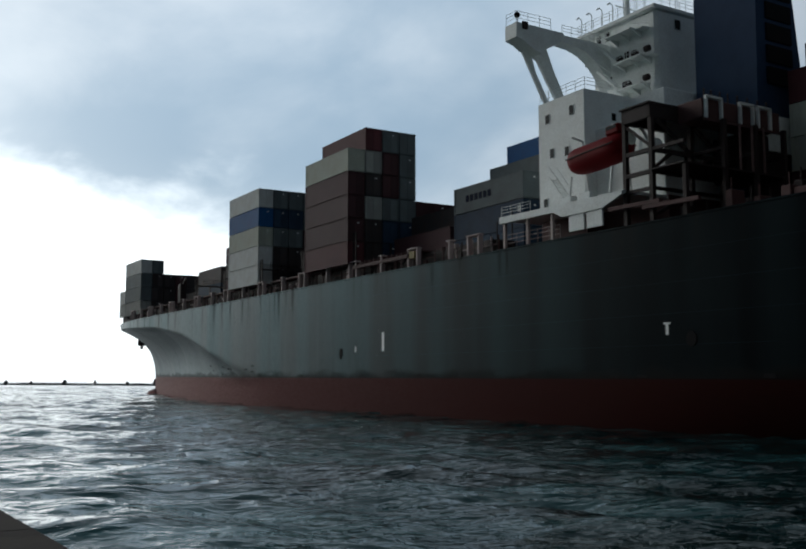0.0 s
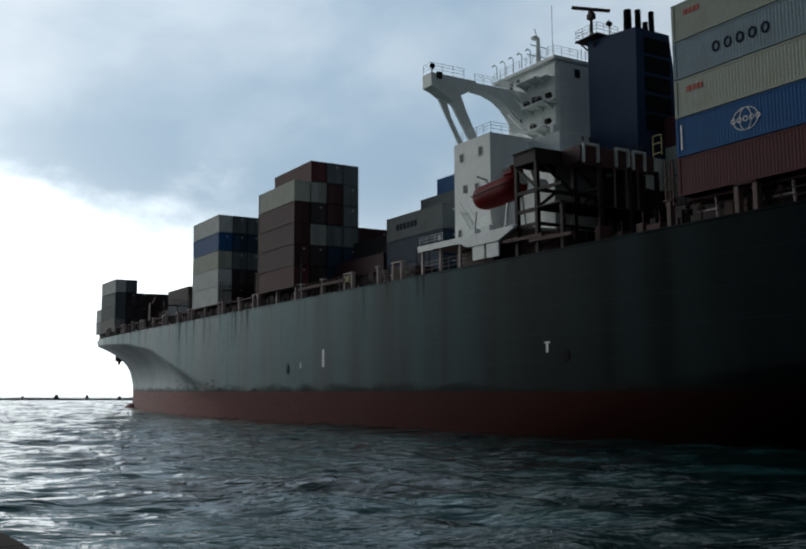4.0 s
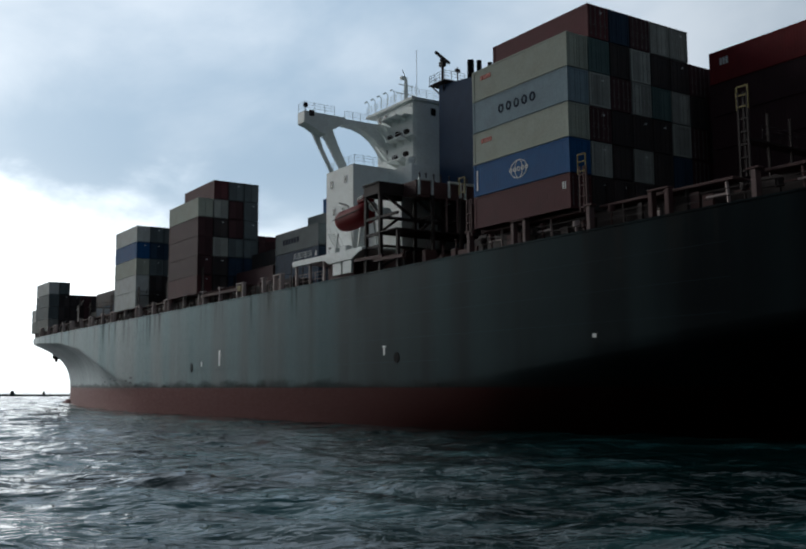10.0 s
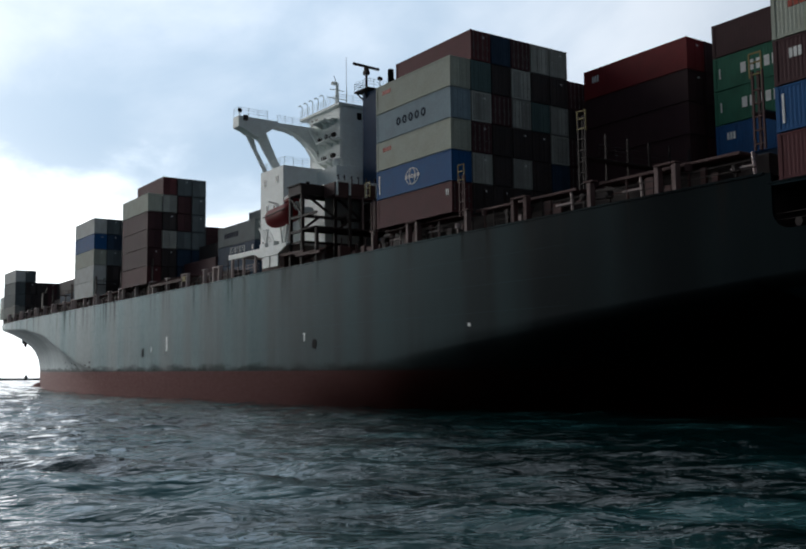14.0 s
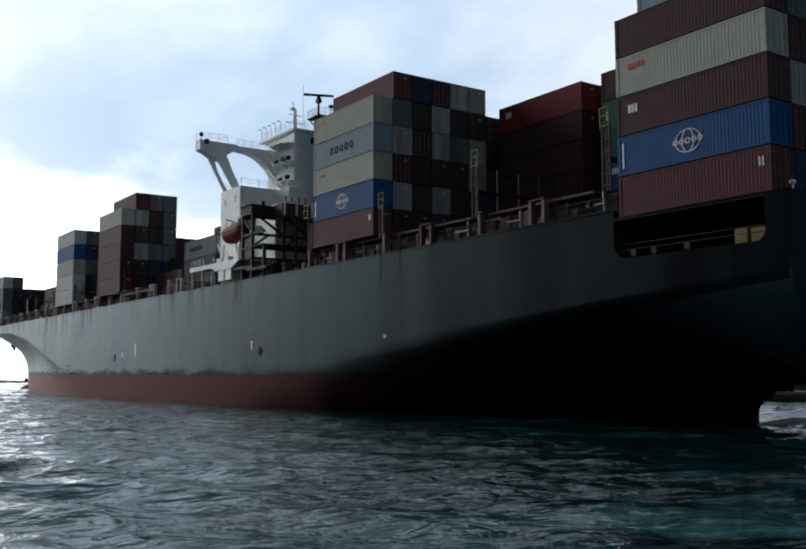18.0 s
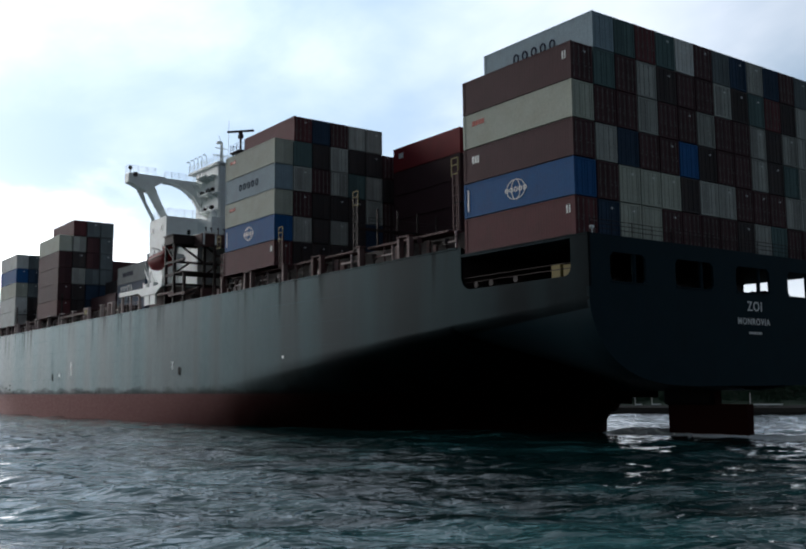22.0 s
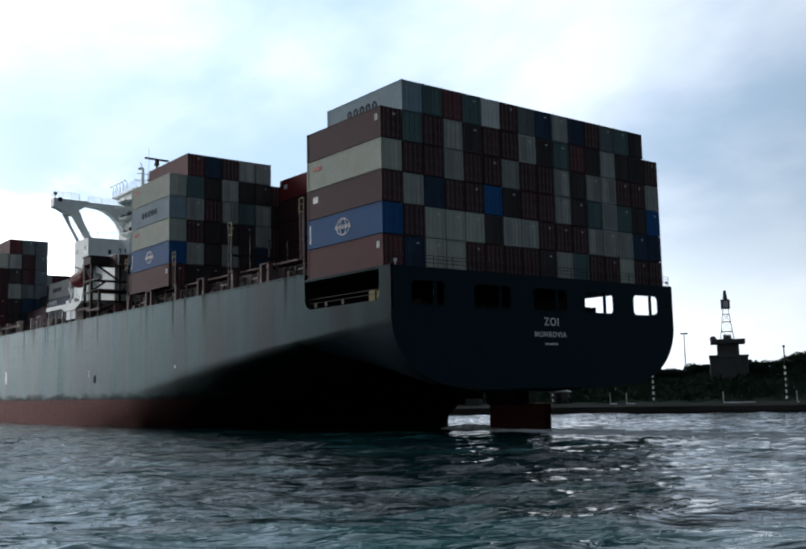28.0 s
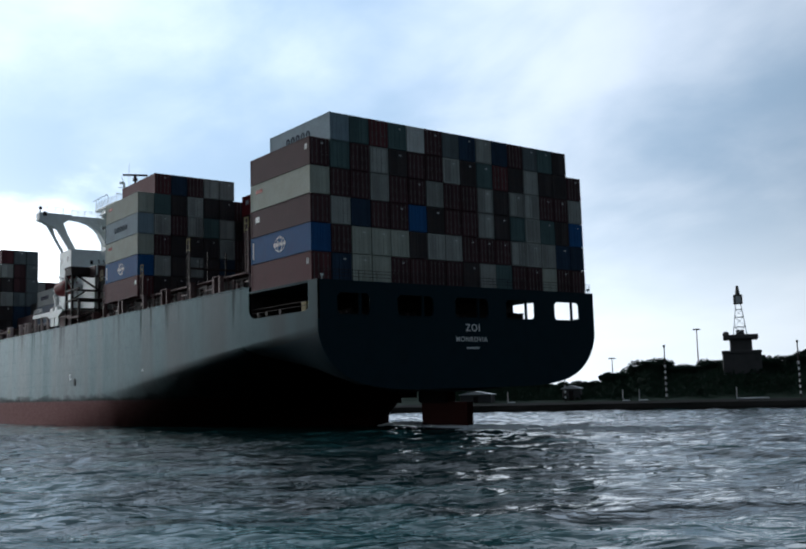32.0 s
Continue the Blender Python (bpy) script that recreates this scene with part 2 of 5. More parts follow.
def soften(m, amount):
    """Lean the normals of a leafy surface upwards, as a thick mass of small leaves takes the light."""
    nt = m.node_tree
    N, L = nt.nodes.new, nt.links.new
    mixn = N("ShaderNodeMix")
    mixn.data_type = "VECTOR"
    mixn.inputs[0].default_value = amount
    L(N("ShaderNodeNewGeometry").outputs["Normal"], mixn.inputs[4])
    mixn.inputs[5].default_value = (0, -.2, 1)
    L(mixn.outputs[1], nt.nodes["Principled BSDF"].inputs["Normal"])


soften(LEAF, 0.85)
BARK = material("bark", (0.06, 0.05, 0.04), 0.9)
TOWER_DARK = material("weathered_concrete_dark", (0.10, 0.095, 0.09), 0.85, bump=0.2)
FAR_LAND = material("far_shore", (0.06, 0.075, 0.075), 1.0)
PALETTE = {
    "R": material("container_oxide_red", (0.115, 0.034, 0.039), 0.72, spot=(0.07, 0.03, 0.028), jitter=0.25, bump=0.06, spec=0.25),
    "N": material("container_brown", (0.068, 0.029, 0.033), 0.72, spot=(0.045, 0.022, 0.02), jitter=0.25, bump=0.06, spec=0.25),
    "B": material("container_blue", (0.014, 0.105, 0.29), 0.72, spot=(0.03, 0.07, 0.17), spot_amount=0.3, jitter=0.15, bump=0.06, spec=0.25),
    "C": material("container_cream", (0.45, 0.48, 0.41), 0.72, spot=(0.36, 0.33, 0.24), jitter=0.14, bump=0.06, spec=0.25),
    "G": material("container_grey", (0.34, 0.355, 0.33), 0.72, spot=(0.22, 0.20, 0.17), jitter=0.32, bump=0.06, spec=0.25),
    "S": material("container_slate", (0.135, 0.165, 0.172), 0.72, spot=(0.09, 0.09, 0.085), jitter=0.22, bump=0.06, spec=0.25),
    "P": material("container_pale_blue", (0.27, 0.36, 0.41), 0.72, spot=(0.2, 0.24, 0.26), jitter=0.06, bump=0.06, spec=0.25),
    "T": material("container_teal", (0.095, 0.155, 0.155), 0.72, spot=(0.07, 0.12, 0.11), jitter=0.2, bump=0.06, spec=0.25),
    "E": material("container_green", (0.03, 0.16, 0.10), 0.72, jitter=0.15, bump=0.06, spec=0.25),
    "D": material("container_dark", (0.048, 0.042, 0.043), 0.72, spot=(0.09, 0.05, 0.04), jitter=0.3, bump=0.06, spec=0.25),
    "K": material("container_dark_blue", (0.024, 0.052, 0.095), 0.72, jitter=0.25, bump=0.06, spec=0.25),
    "V": material("container_bright_red", (0.23, 0.022, 0.026), 0.7, spot=(0.13, 0.02, 0.02), jitter=0.05, bump=0.06, spec=0.25),
    "W": material("container_white", (0.66, 0.68, 0.66), 0.72, spot=(0.46, 0.42, 0.36), jitter=0.06, bump=0.06, spec=0.25),
}
COLOUR_WORDS = {"R": "oxide-red", "N": "dark brown", "B": "bright blue", "C": "cream", "G": "pale grey", "T": "teal", "E": "green",
                "V": "bright red", "D": "near-black", "K": "dark blue", "W": "white", "S": "slate grey", "P": "pale blue-grey"}


def water_material():
    m = bpy.data.materials.new("harbour_water")
    m.use_nodes = True
    nt = m.node_tree
    N, L = nt.nodes.new, nt.links.new
    b = nt.nodes["Principled BSDF"]
    b.inputs["Base Color"].default_value = (0.006, 0.024, 0.027, 1)
    b.inputs["Roughness"].default_value = 0.03
    b.inputs["IOR"].default_value = 1.33
    b.inputs["Specular Tint"].default_value = (0.67, 0.93, 0.97, 1)
    co = N("ShaderNodeTexCoord").outputs["Object"]
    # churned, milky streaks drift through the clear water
    mp = N("ShaderNodeMapping")
    mp.vector_type = "TEXTURE"
    mp.inputs["Rotation"].default_value = (0, 0, radians(-28))
    mp.inputs["Scale"].default_value = (2.8, 1.0, 1)
    L(co, mp.inputs[0])
    milk = N("ShaderNodeTexNoise")
    milk.inputs["Scale"].default_value, milk.inputs["Detail"].default_value, milk.inputs["Distortion"].default_value = 0.16, 7, 1.2
    L(mp.outputs[0], milk.inputs["Vector"])
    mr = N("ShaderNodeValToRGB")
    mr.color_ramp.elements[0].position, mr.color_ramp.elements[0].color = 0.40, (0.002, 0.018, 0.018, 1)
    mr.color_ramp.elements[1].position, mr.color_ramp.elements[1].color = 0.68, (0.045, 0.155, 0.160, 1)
    # lighter towards the quay, darker outward: sky reflection put into the base colour
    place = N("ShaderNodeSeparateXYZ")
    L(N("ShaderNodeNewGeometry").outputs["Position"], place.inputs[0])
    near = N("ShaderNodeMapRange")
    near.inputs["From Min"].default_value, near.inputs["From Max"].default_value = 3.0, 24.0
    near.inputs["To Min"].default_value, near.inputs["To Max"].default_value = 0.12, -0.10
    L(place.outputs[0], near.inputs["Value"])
    milk_glare = N("ShaderNodeMath")
    L(milk.outputs["Fac"], milk_glare.inputs[0])
    L(near.outputs[0], milk_glare.inputs[1])
    L(milk_glare.outputs[0], mr.inputs[0])
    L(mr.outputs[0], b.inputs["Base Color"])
    # small facets, the same at any distance
    mp = N("ShaderNodeMapping")
    mp.vector_type = "TEXTURE"
    mp.inputs["Rotation"].default_value = (0, 0, radians(-28))
    mp.inputs["Scale"].default_value = (2.0, 1.0, 1)
    L(co, mp.inputs[0])
    chop = N("ShaderNodeTexNoise")
    chop.inputs["Scale"].default_value, chop.inputs["Detail"].default_value = 1.9, 1.5
    L(mp.outputs[0], chop.inputs["Vector"])
    tilt = N("ShaderNodeVectorMath")
    tilt.operation = "MULTIPLY_ADD"
    L(chop.outputs["Color"], tilt.inputs[0])
    tilt.inputs[1].default_value = (0.82, 0.82, 0)
    tilt.inputs[2].default_value = (-0.82 / 2 - 0.01, -0.82 / 2 - 0.02, 0)
    lean = N("ShaderNodeVectorMath")
    lean.operation = "ADD"
    L(N("ShaderNodeNewGeometry").outputs["Normal"], lean.inputs[0])
    L(tilt.outputs[0], lean.inputs[1])
    unit = N("ShaderNodeVectorMath")
    unit.operation = "NORMALIZE"
    L(lean.outputs[0], unit.inputs[0])
    prev = unit.outputs[0]
    for scale, st, dist in ((0.45, (2.2, 1.0, 1), 0.18), (1.5, (2.2, 1.0, 1), 0.15), (4.5, (2.0, 1.0, 1), 0.045)):
        mp = N("ShaderNodeMapping")
        mp.vector_type = "TEXTURE"
        mp.inputs["Rotation"].default_value = (0, 0, radians(-28))
        mp.inputs["Scale"].default_value = st
        L(co, mp.inputs[0])
        n = N("ShaderNodeTexNoise")
        n.inputs["Scale"].default_value, n.inputs["Detail"].default_value, n.inputs["Distortion"].default_value = scale, 2, 0.6
        L(mp.outputs[0], n.inputs["Vector"])
        bp = N("ShaderNodeBump")
        bp.inputs["Strength"].default_value, bp.inputs["Distance"].default_value = 1.0, dist
        L(n.outputs["Fac"], bp.inputs["Height"])
        if prev:
            L(prev, bp.inputs["Normal"])
        prev = bp.outputs[0]
    L(prev, b.inputs["Normal"])
    return m


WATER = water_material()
FOAM = material("sea_foam", (0.70, 0.74, 0.74), 0.9, bump=0.5, scale=4)

# ---- mesh helpers ----


def box(bm, x0, x1, y0, y1, z0, z1, bevel=0.0):
    v = bmesh.ops.create_cube(bm, size=1)["verts"]
    for q in v:
        q.co = Vector(((x0 + x1) / 2 + q.co.x * (x1 - x0), (y0 + y1) / 2 + q.co.y * (y1 - y0), (z0 + z1) / 2 + q.co.z * (z1 - z0)))
    if bevel:
        bmesh.ops.bevel(bm, geom=list({e for q in v for e in q.link_edges}), offset=bevel, segments=1, affect="EDGES")
    return bm


def bar(bm, a, b, w=0.06, sides=6):
    """A round bar from a to b."""
    a, b = Vector(a), Vector(b)
    d = b - a
    m = Matrix.Translation((a + b) / 2) @ d.to_track_quat("Z", "Y").to_matrix().to_4x4()
    bmesh.ops.create_cone(bm, cap_ends=True, segments=sides, radius1=w / 2, radius2=w / 2, depth=d.length, matrix=m)
    return bm


def beam(bm, a, b, w=0.2, h=None):
    """A square beam from a to b."""
    a, b = Vector(a), Vector(b)
    d = b - a
    m = Matrix.Translation((a + b) / 2) @ d.to_track_quat("Z", "Y").to_matrix().to_4x4() @ Matrix.Diagonal((w, h or w, d.length, 1))
    bmesh.ops.create_cube(bm, size=1, matrix=m)
    return bm


def mesh(name, bm, mats, smooth=False):
    me = bpy.data.meshes.new(name)
    bmesh.ops.recalc_face_normals(bm, faces=bm.faces)
    bm.to_mesh(me)
    bm.free()
    for q in (mats if isinstance(mats, (list, tuple)) else [mats]):
        me.materials.append(q)
    if smooth:
        for p in me.polygons:
            p.use_smooth = True
    return me


def part(name, bm, mats, parent, label="", smooth=False):
    ob = new(name, mesh(name, bm, mats, smooth))
    ob.parent = parent
    return tagged(ob, label)


def B():
    return bmesh.new()


def prism(bm, outline, y0, y1):
    """A solid with an outline in x and z, from y0 to y1."""
    a = [bm.verts.new((x, y0, z)) for x, z in outline]
    b = [bm.verts.new((x, y1, z)) for x, z in outline]
    n = len(a)
    bm.faces.new(a)
    bm.faces.new(b[::-1])
    for i in range(n):
        bm.faces.new((a[i], b[i], b[(i + 1) % n], a[(i + 1) % n]))
    return bm


def plate(bm, outline, x0, x1):
    """A solid with an outline in y and z, from x0 to x1."""
    a = [bm.verts.new((x0, y, z)) for y, z in outline]
    b = [bm.verts.new((x1, y, z)) for y, z in outline]
    n = len(a)
    bm.faces.new(a)
    bm.faces.new(b[::-1])
    for i in range(n):
        bm.faces.new((a[i], b[i], b[(i + 1) % n], a[(i + 1) % n]))
    return bm


def railing(parent, pts, h=1.05, step=1.5, mat=None, name="railing"):
    """A rail of posts and three bars along pts."""
    bm = B()
    for p, q in zip(pts, pts[1:]):
        p, q = Vector(p), Vector(q)
        n = max(1, round((q - p).length / step))
        for i in range(n + 1):
            a = p.lerp(q, i / n)
            bar(bm, a, a + Vector((0, 0, h)), 0.06, 4)
        for k in (0.4, 0.72, 1.0):
            bar(bm, p + Vector((0, 0, h * k)), q + Vector((0, 0, h * k)), 0.05, 4)
    return part(name, bm, mat or WHITE, parent)

# ---- water, quay, shores ----


def water_sheet():
    def axis(step, slow, fine, fast, far=4300):
        a, s = [0.0], step
        while a[-1] < far:
            s *= 1 + slow if a[-1] < fine else 1 + fast
            a.append(a[-1] + s)
        return np.array(a)
    xs = np.concatenate([-axis(0.4, .06, 60, .09)[1:][::-1], axis(0.2, .006, 330, .09)])
    ys = np.concatenate([-axis(0.5, .06, 60, .09)[1:][::-1], axis(0.22, .0055, 700, .09)])
    X, Y = np.meshgrid(xs, ys)
    gap = np.maximum(*np.meshgrid(np.gradient(xs), np.gradient(ys)))
    rng = np.random.RandomState(4)
    Z = np.zeros_like(X)

    def wave(lam, steep, k):
        ang = radians(60) + rng.randn() * 0.5
        kx, ky = 2 * np.pi / lam * np.cos(ang), 2 * np.pi / lam * np.sin(ang)
        th = kx * X + ky * Y + rng.rand() * 7 + 0.7 * np.sin(0.13 * X + 0.09 * Y + k) + 0.5 * np.sin(0.31 * X - 0.4 * Y + 2 * k)
        gust = 0.75 + 0.5 * np.sin(0.045 * X + 0.06 * Y + 1.7 * k) * np.sin(0.03 * X - 0.05 * Y + k)
        # too fine for the sheet's grid: left to the relief of the material
        return steep * lam * gust * np.sin(th + 0.25 * np.sin(th)) * np.clip(2.0 - 5.0 * gap / lam, 0, 1)
    for k in range(84):
        Z += wave(0.55 * (7.0 / 0.55) ** rng.rand(), 0.0066, k)
    # longer seas out in the open fairway
    out = np.clip((np.hypot(X, Y) - 90) / 260, 0, 1)
    for k in range(26):
        Z += out * wave(7.0 * 3.6 ** rng.rand(), 0.0060, k)
    n, m = X.shape
    me = bpy.data.meshes.new("water")
    idx = np.arange(n * m).reshape(n, m)
    quads = np.stack([idx[:-1, :-1], idx[:-1, 1:], idx[1:, 1:], idx[1:, :-1]], -1).reshape(-1, 4)
    me.from_pydata(np.stack([X, Y, Z], -1).reshape(-1, 3).tolist(), [], quads.tolist())
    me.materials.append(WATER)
    me.polygons.foreach_set("use_smooth", [True] * len(me.polygons))
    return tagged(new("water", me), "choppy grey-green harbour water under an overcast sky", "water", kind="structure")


sea = water_sheet()


def quay():
    bm = B()
    box(bm, -30, 1.78, -40, 60, -6, 1.84, 0.06)
    ob = tagged(new("quay", mesh("quay", bm, CONCRETE)), "worn grey concrete quay with a rounded edge", "quay", kind="structure")
    # the cast slabs of its top, with open joints
    for j in range(6):
        bm = B()
        box(bm, 0.15, 1.70, 1.2 + j * 3.0, 4.17 + j * 3.0, 1.842, 1.87, 0.012)
        part("slab", bm, CONCRETE, ob)
    ob.matrix_world = Matrix.Translation((1.78, 12, 0)) @ Matrix.Rotation(radians(3), 4, "Z") @ Matrix.Translation((-1.78, -12, 0))
    return ob


quay()


def blob_crown(rng, r, n):
    """A ragged crown of small leaf cards round a point."""
    bm = B()
    for _ in range(n):
        d = Vector((rng.gauss(0, 1), rng.gauss(0, 1), rng.gauss(0, 0.8)))
        d = d.normalized() * r * (0.35 + 0.65 * rng.random() ** 0.5)
        d.z *= 0.75
        s = r * (0.05 + 0.06 * rng.random())
        m = Matrix.Translation(d) @ Euler((rng.random() * 6, rng.random() * 6, rng.random() * 6)).to_matrix().to_4x4()
        vs = [bm.verts.new(m @ Vector(c)) for c in ((-s, -s * 0.6, 0), (s * 0.2, -s, 0.15 * s), (s, s * 0.3, 0), (-s * 0.2, s * 0.9, -0.15 * s))]
        bm.faces.new(vs)
    return bm


def shores():
    rng = random.Random(5)
    # bank opposite: its water edge runs from A, away to the sea at one end
    A, D = Vector((152.0, 100.0, 0)), Vector((12.0, -17.4, 0)).normalized()
    out = Vector((-D.y, D.x, 0))                       # away from the water
    if out.dot(A) < 0:
        out = -out

    def at(s, o, z):
        p = A + D * s + out * o
        return Vector((p.x, p.y, z))
    # profile: stone edge, foreshore, scrub slope, low ridge
    CREST = ((-75, 5.8), (-60, 5.5), (-46, 4.8), (-31, 4.3), (-28, 5.5), (-23, 6.2), (-19.5, 8.4), (-18, 9.2), (-15, 7.3), (-9, 7.3), (-5, 8.0), (6.6, 8.4), (9.4, 7.4), (11, 9.3), (16, 9.6), (40, 9.0), (190, 8.6))

    def ridge(s):
        """Height of the bank's crest."""
        return float(np.interp(s, [c[0] for c in CREST], [c[1] for c in CREST]))

    def slope(s, o):
        """Height of the ground at s along the bank, o behind its edge."""
        r = ridge(s)
        return float(np.interp(o, (-1.5, 0, .8, 5, 9, 18, 30, 42, 70, 400), (-2, .5, 1.3, 1.7, 1.9, 1.0 + .27 * r, r * .8, r, r + .4, 2)))
    bm = B()
    rows = []
    S = [-75 + 2.5 * i for i in range(104)]
    for s in S:
        n2 = noise.noise(Vector((s * 0.16, 7.3, 0)))
        rows.append([bm.verts.new(at(s, o + (0.5 * n2 if 0 < o < 60 else 0), slope(s, o) + (0.35 * noise.noise(Vector((s * 0.4, o * 0.4, 2))) if 3 < o < 60 else 0)))
                     for o in (-1.5, 0, .8, 3, 5, 9, 13, 18, 24, 30, 36, 42, 70, 400)])
    for a, b in zip(rows, rows[1:]):
        for i in range(len(a) - 1):
            f = bm.faces.new((a[i], b[i], b[i + 1], a[i + 1]))
            f.material_index = 1 if i < 4 else 0
    ground = tagged(new("far_bank", mesh("far_bank", bm, [LAND, STONE])), "low scrub-covered bank with a stone-faced water edge", "bank", kind="structure")
    # scrub and trees on the ridge
    crowns = [blob_crown(rng, 1.0, 620) for _ in range(4)]
    meshes = [mesh("crown", c, LEAF) for c in crowns]

    def tree(s, o, z, r, h):
        bm = B()
        bmesh.ops.create_cone(bm, cap_ends=True, segments=7, radius1=0.22, radius2=0.1, depth=h, matrix=Matrix.Translation((0, 0, h / 2)))
        for k in range(4):
            a = k * 1.6 + rng.random()
            bar(bm, (0, 0, h * 0.6), (math.cos(a) * r * 0.5, math.sin(a) * r * 0.5, h * 0.95), 0.1, 5)
        ob = new("tree", mesh("trunk", bm, BARK))
        ob.location = at(s, o, z - 0.3)
        tagged(ob, "dark green broad-leaved coastal tree on the scrub bank", "tree", "trees on the far bank")
        for k in range(3):
            c = new("crown", meshes[rng.randrange(4)])
            c.parent = ob
            a = rng.random() * 6.28
            c.location = (math.cos(a) * r * 0.45, math.sin(a) * r * 0.45, h + r * 0.25 * rng.random())
            c.scale = (r * (0.8 + 0.3 * rng.random()),) * 2 + (r * (0.6 + 0.25 * rng.random()),)
            c.rotation_euler = (0, 0, rng.random() * 6)
    for s, r in [(-52 + i * 2.7 + rng.uniform(-.8, .8), rng.uniform(1.8, 2.5) + (.6 if i > 24 else 0)) for i in range(46)]:
        o = 36 + rng.random() * 9
        r *= .72 if s < -27 else 1.0
        tree(s, o, slope(s, o), r, 0.5 + r * 0.3)
    bm = B()
    for i in range(16000):
        s = rng.uniform(-62, 120)
        o = 10 + 34 * rng.random() ** 0.8
        zz = slope(s, o)
        r = rng.uniform(0.3, 0.8)
        p = at(s, o, zz + r * 0.3)
        for k in range(3):
            d = Vector((rng.uniform(-1, 1), rng.uniform(-1, 1), rng.uniform(-.2, .8))) * r
            e1, e2 = Vector((rng.uniform(-1, 1), rng.uniform(-1, 1), rng.uniform(-.6, .6))) * r * .55, Vector((rng.uniform(-.5, .5), rng.uniform(-.5, .5), 1)) * r * .5
            bm.faces.new([bm.verts.new(p + d + q) for q in (-e1, e1 * .8 - e2 * .4, e1 * .3 + e2, -e1 * .6 + e2 * .7)])
    tagged(new("scrub", mesh("scrub", bm, LEAF)), "dense dark green scrub on the bank", "scrub", kind="stuff")
    return at


bank_at = shores()


def bank_things():
    at = bank_at

    def place(az, o_guess):
        """The point of the bank at azimuth az (degrees from +y), o metres behind its edge."""
        d = Vector((math.sin(radians(az)), math.cos(radians(az)), 0))
        o0 = at(0, 0, 0)
        dv = (at(1, 0, 0) - at(0, 0, 0))
        ov = (at(0, 1, 0) - at(0, 0, 0))
        k = (o0.dot(ov) + o_guess) / d.dot(ov)
        p = d * k
        return p, k, math.atan2(dv.y, dv.x)
    # signal station
    p, k, ang = place(56.84, 34)
    H = EYE
    el = lambda deg: H + k * math.tan(radians(deg))
    root = tagged(new("signal_tower"), "dark stepped concrete signal station with a white lattice mast", "tower")
    root.matrix_world = Matrix.Translation((p.x, p.y, 0)) @ Matrix.Rotation(ang, 4, "Z")
    u = k / 1836.0                              # metres to one unit of the sizes below
    zt = el(5.93)

    def zz(v):
        return zt - v * u
    bm = B(); box(bm, -33 * u, 33 * u, -3.6, 4.0, 4.0, zz(121), 0.08); part("lower_storey", bm, TOWER_DARK, root)
    bm = B(); box(bm, -34 * u, 34 * u, -3.8, 4.2, zz(125), zz(120), 0.04); part("cornice", bm, TOWER_DARK, root)
    bm = B(); box(bm, -19 * u, 19 * u, -2.2, 2.2, zz(122), zz(98), 0.06); part("upper_storey", bm, TOWER_DARK, root)
    bm = B(); box(bm, -30 * u, 30 * u, -3.0, 3.0, zz(99), zz(91), 0.08); part("balcony", bm, TOWER_DARK, root)
    bm = B(); bmesh.ops.create_uvsphere(bm, u_segments=12, v_segments=8, radius=6 * u, matrix=Matrix.Translation((-25 * u, -1.0, zz(90)))); part("radar_dome", bm, TOWER_DARK, root)
    bm = B(); box(bm, -7 * u, 7 * u, -0.8, 0.8, zz(92), zz(82), 0.05); part("mast_house", bm, TOWER_DARK, root)
    for sx, sy in ((-1, -1), (1, -1), (-1, 1), (1, 1)):
        bm = B(); bar(bm, (sx * 12 * u, sy * 0.9, zz(92)), (sx * 4.5 * u, sy * 0.35, zz(34)), 0.16); part("mast_leg", bm, WHITE, root)
    for v, wv in ((76, 10), (58, 7.6), (44, 5.8)):
        for sy in (-1, 1):
            bm = B(); bar(bm, (-wv * u, sy * wv * u * .75, zz(v)), (wv * u, sy * wv * u * .75, zz(v)), 0.12); part("mast_brace", bm, WHITE, root)
    for v0, v1, w0, w1 in ((92, 76, 12, 10), (76, 58, 10, 7.6), (58, 44, 7.6, 5.8)):
        for s in (-1, 1):
            bm = B(); bar(bm, (s * w0 * u, -w0 * u * .75, zz(v0)), (-s * w1 * u, -w1 * u * .75, zz(v1)), 0.09); part("mast_brace", bm, WHITE, root)
    bm = B(); box(bm, -8 * u, 8 * u, -0.7, 0.7, zz(34), zz(17), 0.1); part("lantern_room", bm, TOWER_DARK, root)
    bm = B(); box(bm, -4 * u, 5 * u, -0.74, -0.70, zz(32), zz(20)); part("lantern_panel", bm, MARK, root)
    bm = B(); bmesh.ops.create_cone(bm, cap_ends=True, segments=10, radius1=4.6 * u, radius2=2.2 * u, depth=17 * u, matrix=Matrix.Translation((0, 0, zz(8.5)))); part("beacon", bm, TOWER_DARK, root)
    # striped channel poles, lamp masts
    for az, top, o in ((59.81, 2.63, 6.5), (52.6, 2.63, 6.5), (46.8, 2.5, 6.5)):
        p, k, ang = place(az, o)
        root = tagged(new("channel_pole"), "slim white-banded channel marker pole on the bank", "pole", "channel poles")
        root.location = (p.x, p.y, 0)
        z0, z1 = 1.6, EYE + k * math.tan(radians(top))
        bm = B(); bar(bm, (0, 0, z0 - .4), (0, 0, z1), 0.22, 8); part("shaft", bm, STEEL_DARK, root)
        for i in range(6):
            f = 0.08 + i * 0.105
            bm = B(); bar(bm, (0, 0, z0 + (z1 - z0) * f), (0, 0, z0 + (z1 - z0) * (f + 0.05)), 0.34, 8); part("white_band", bm, MARK, root)
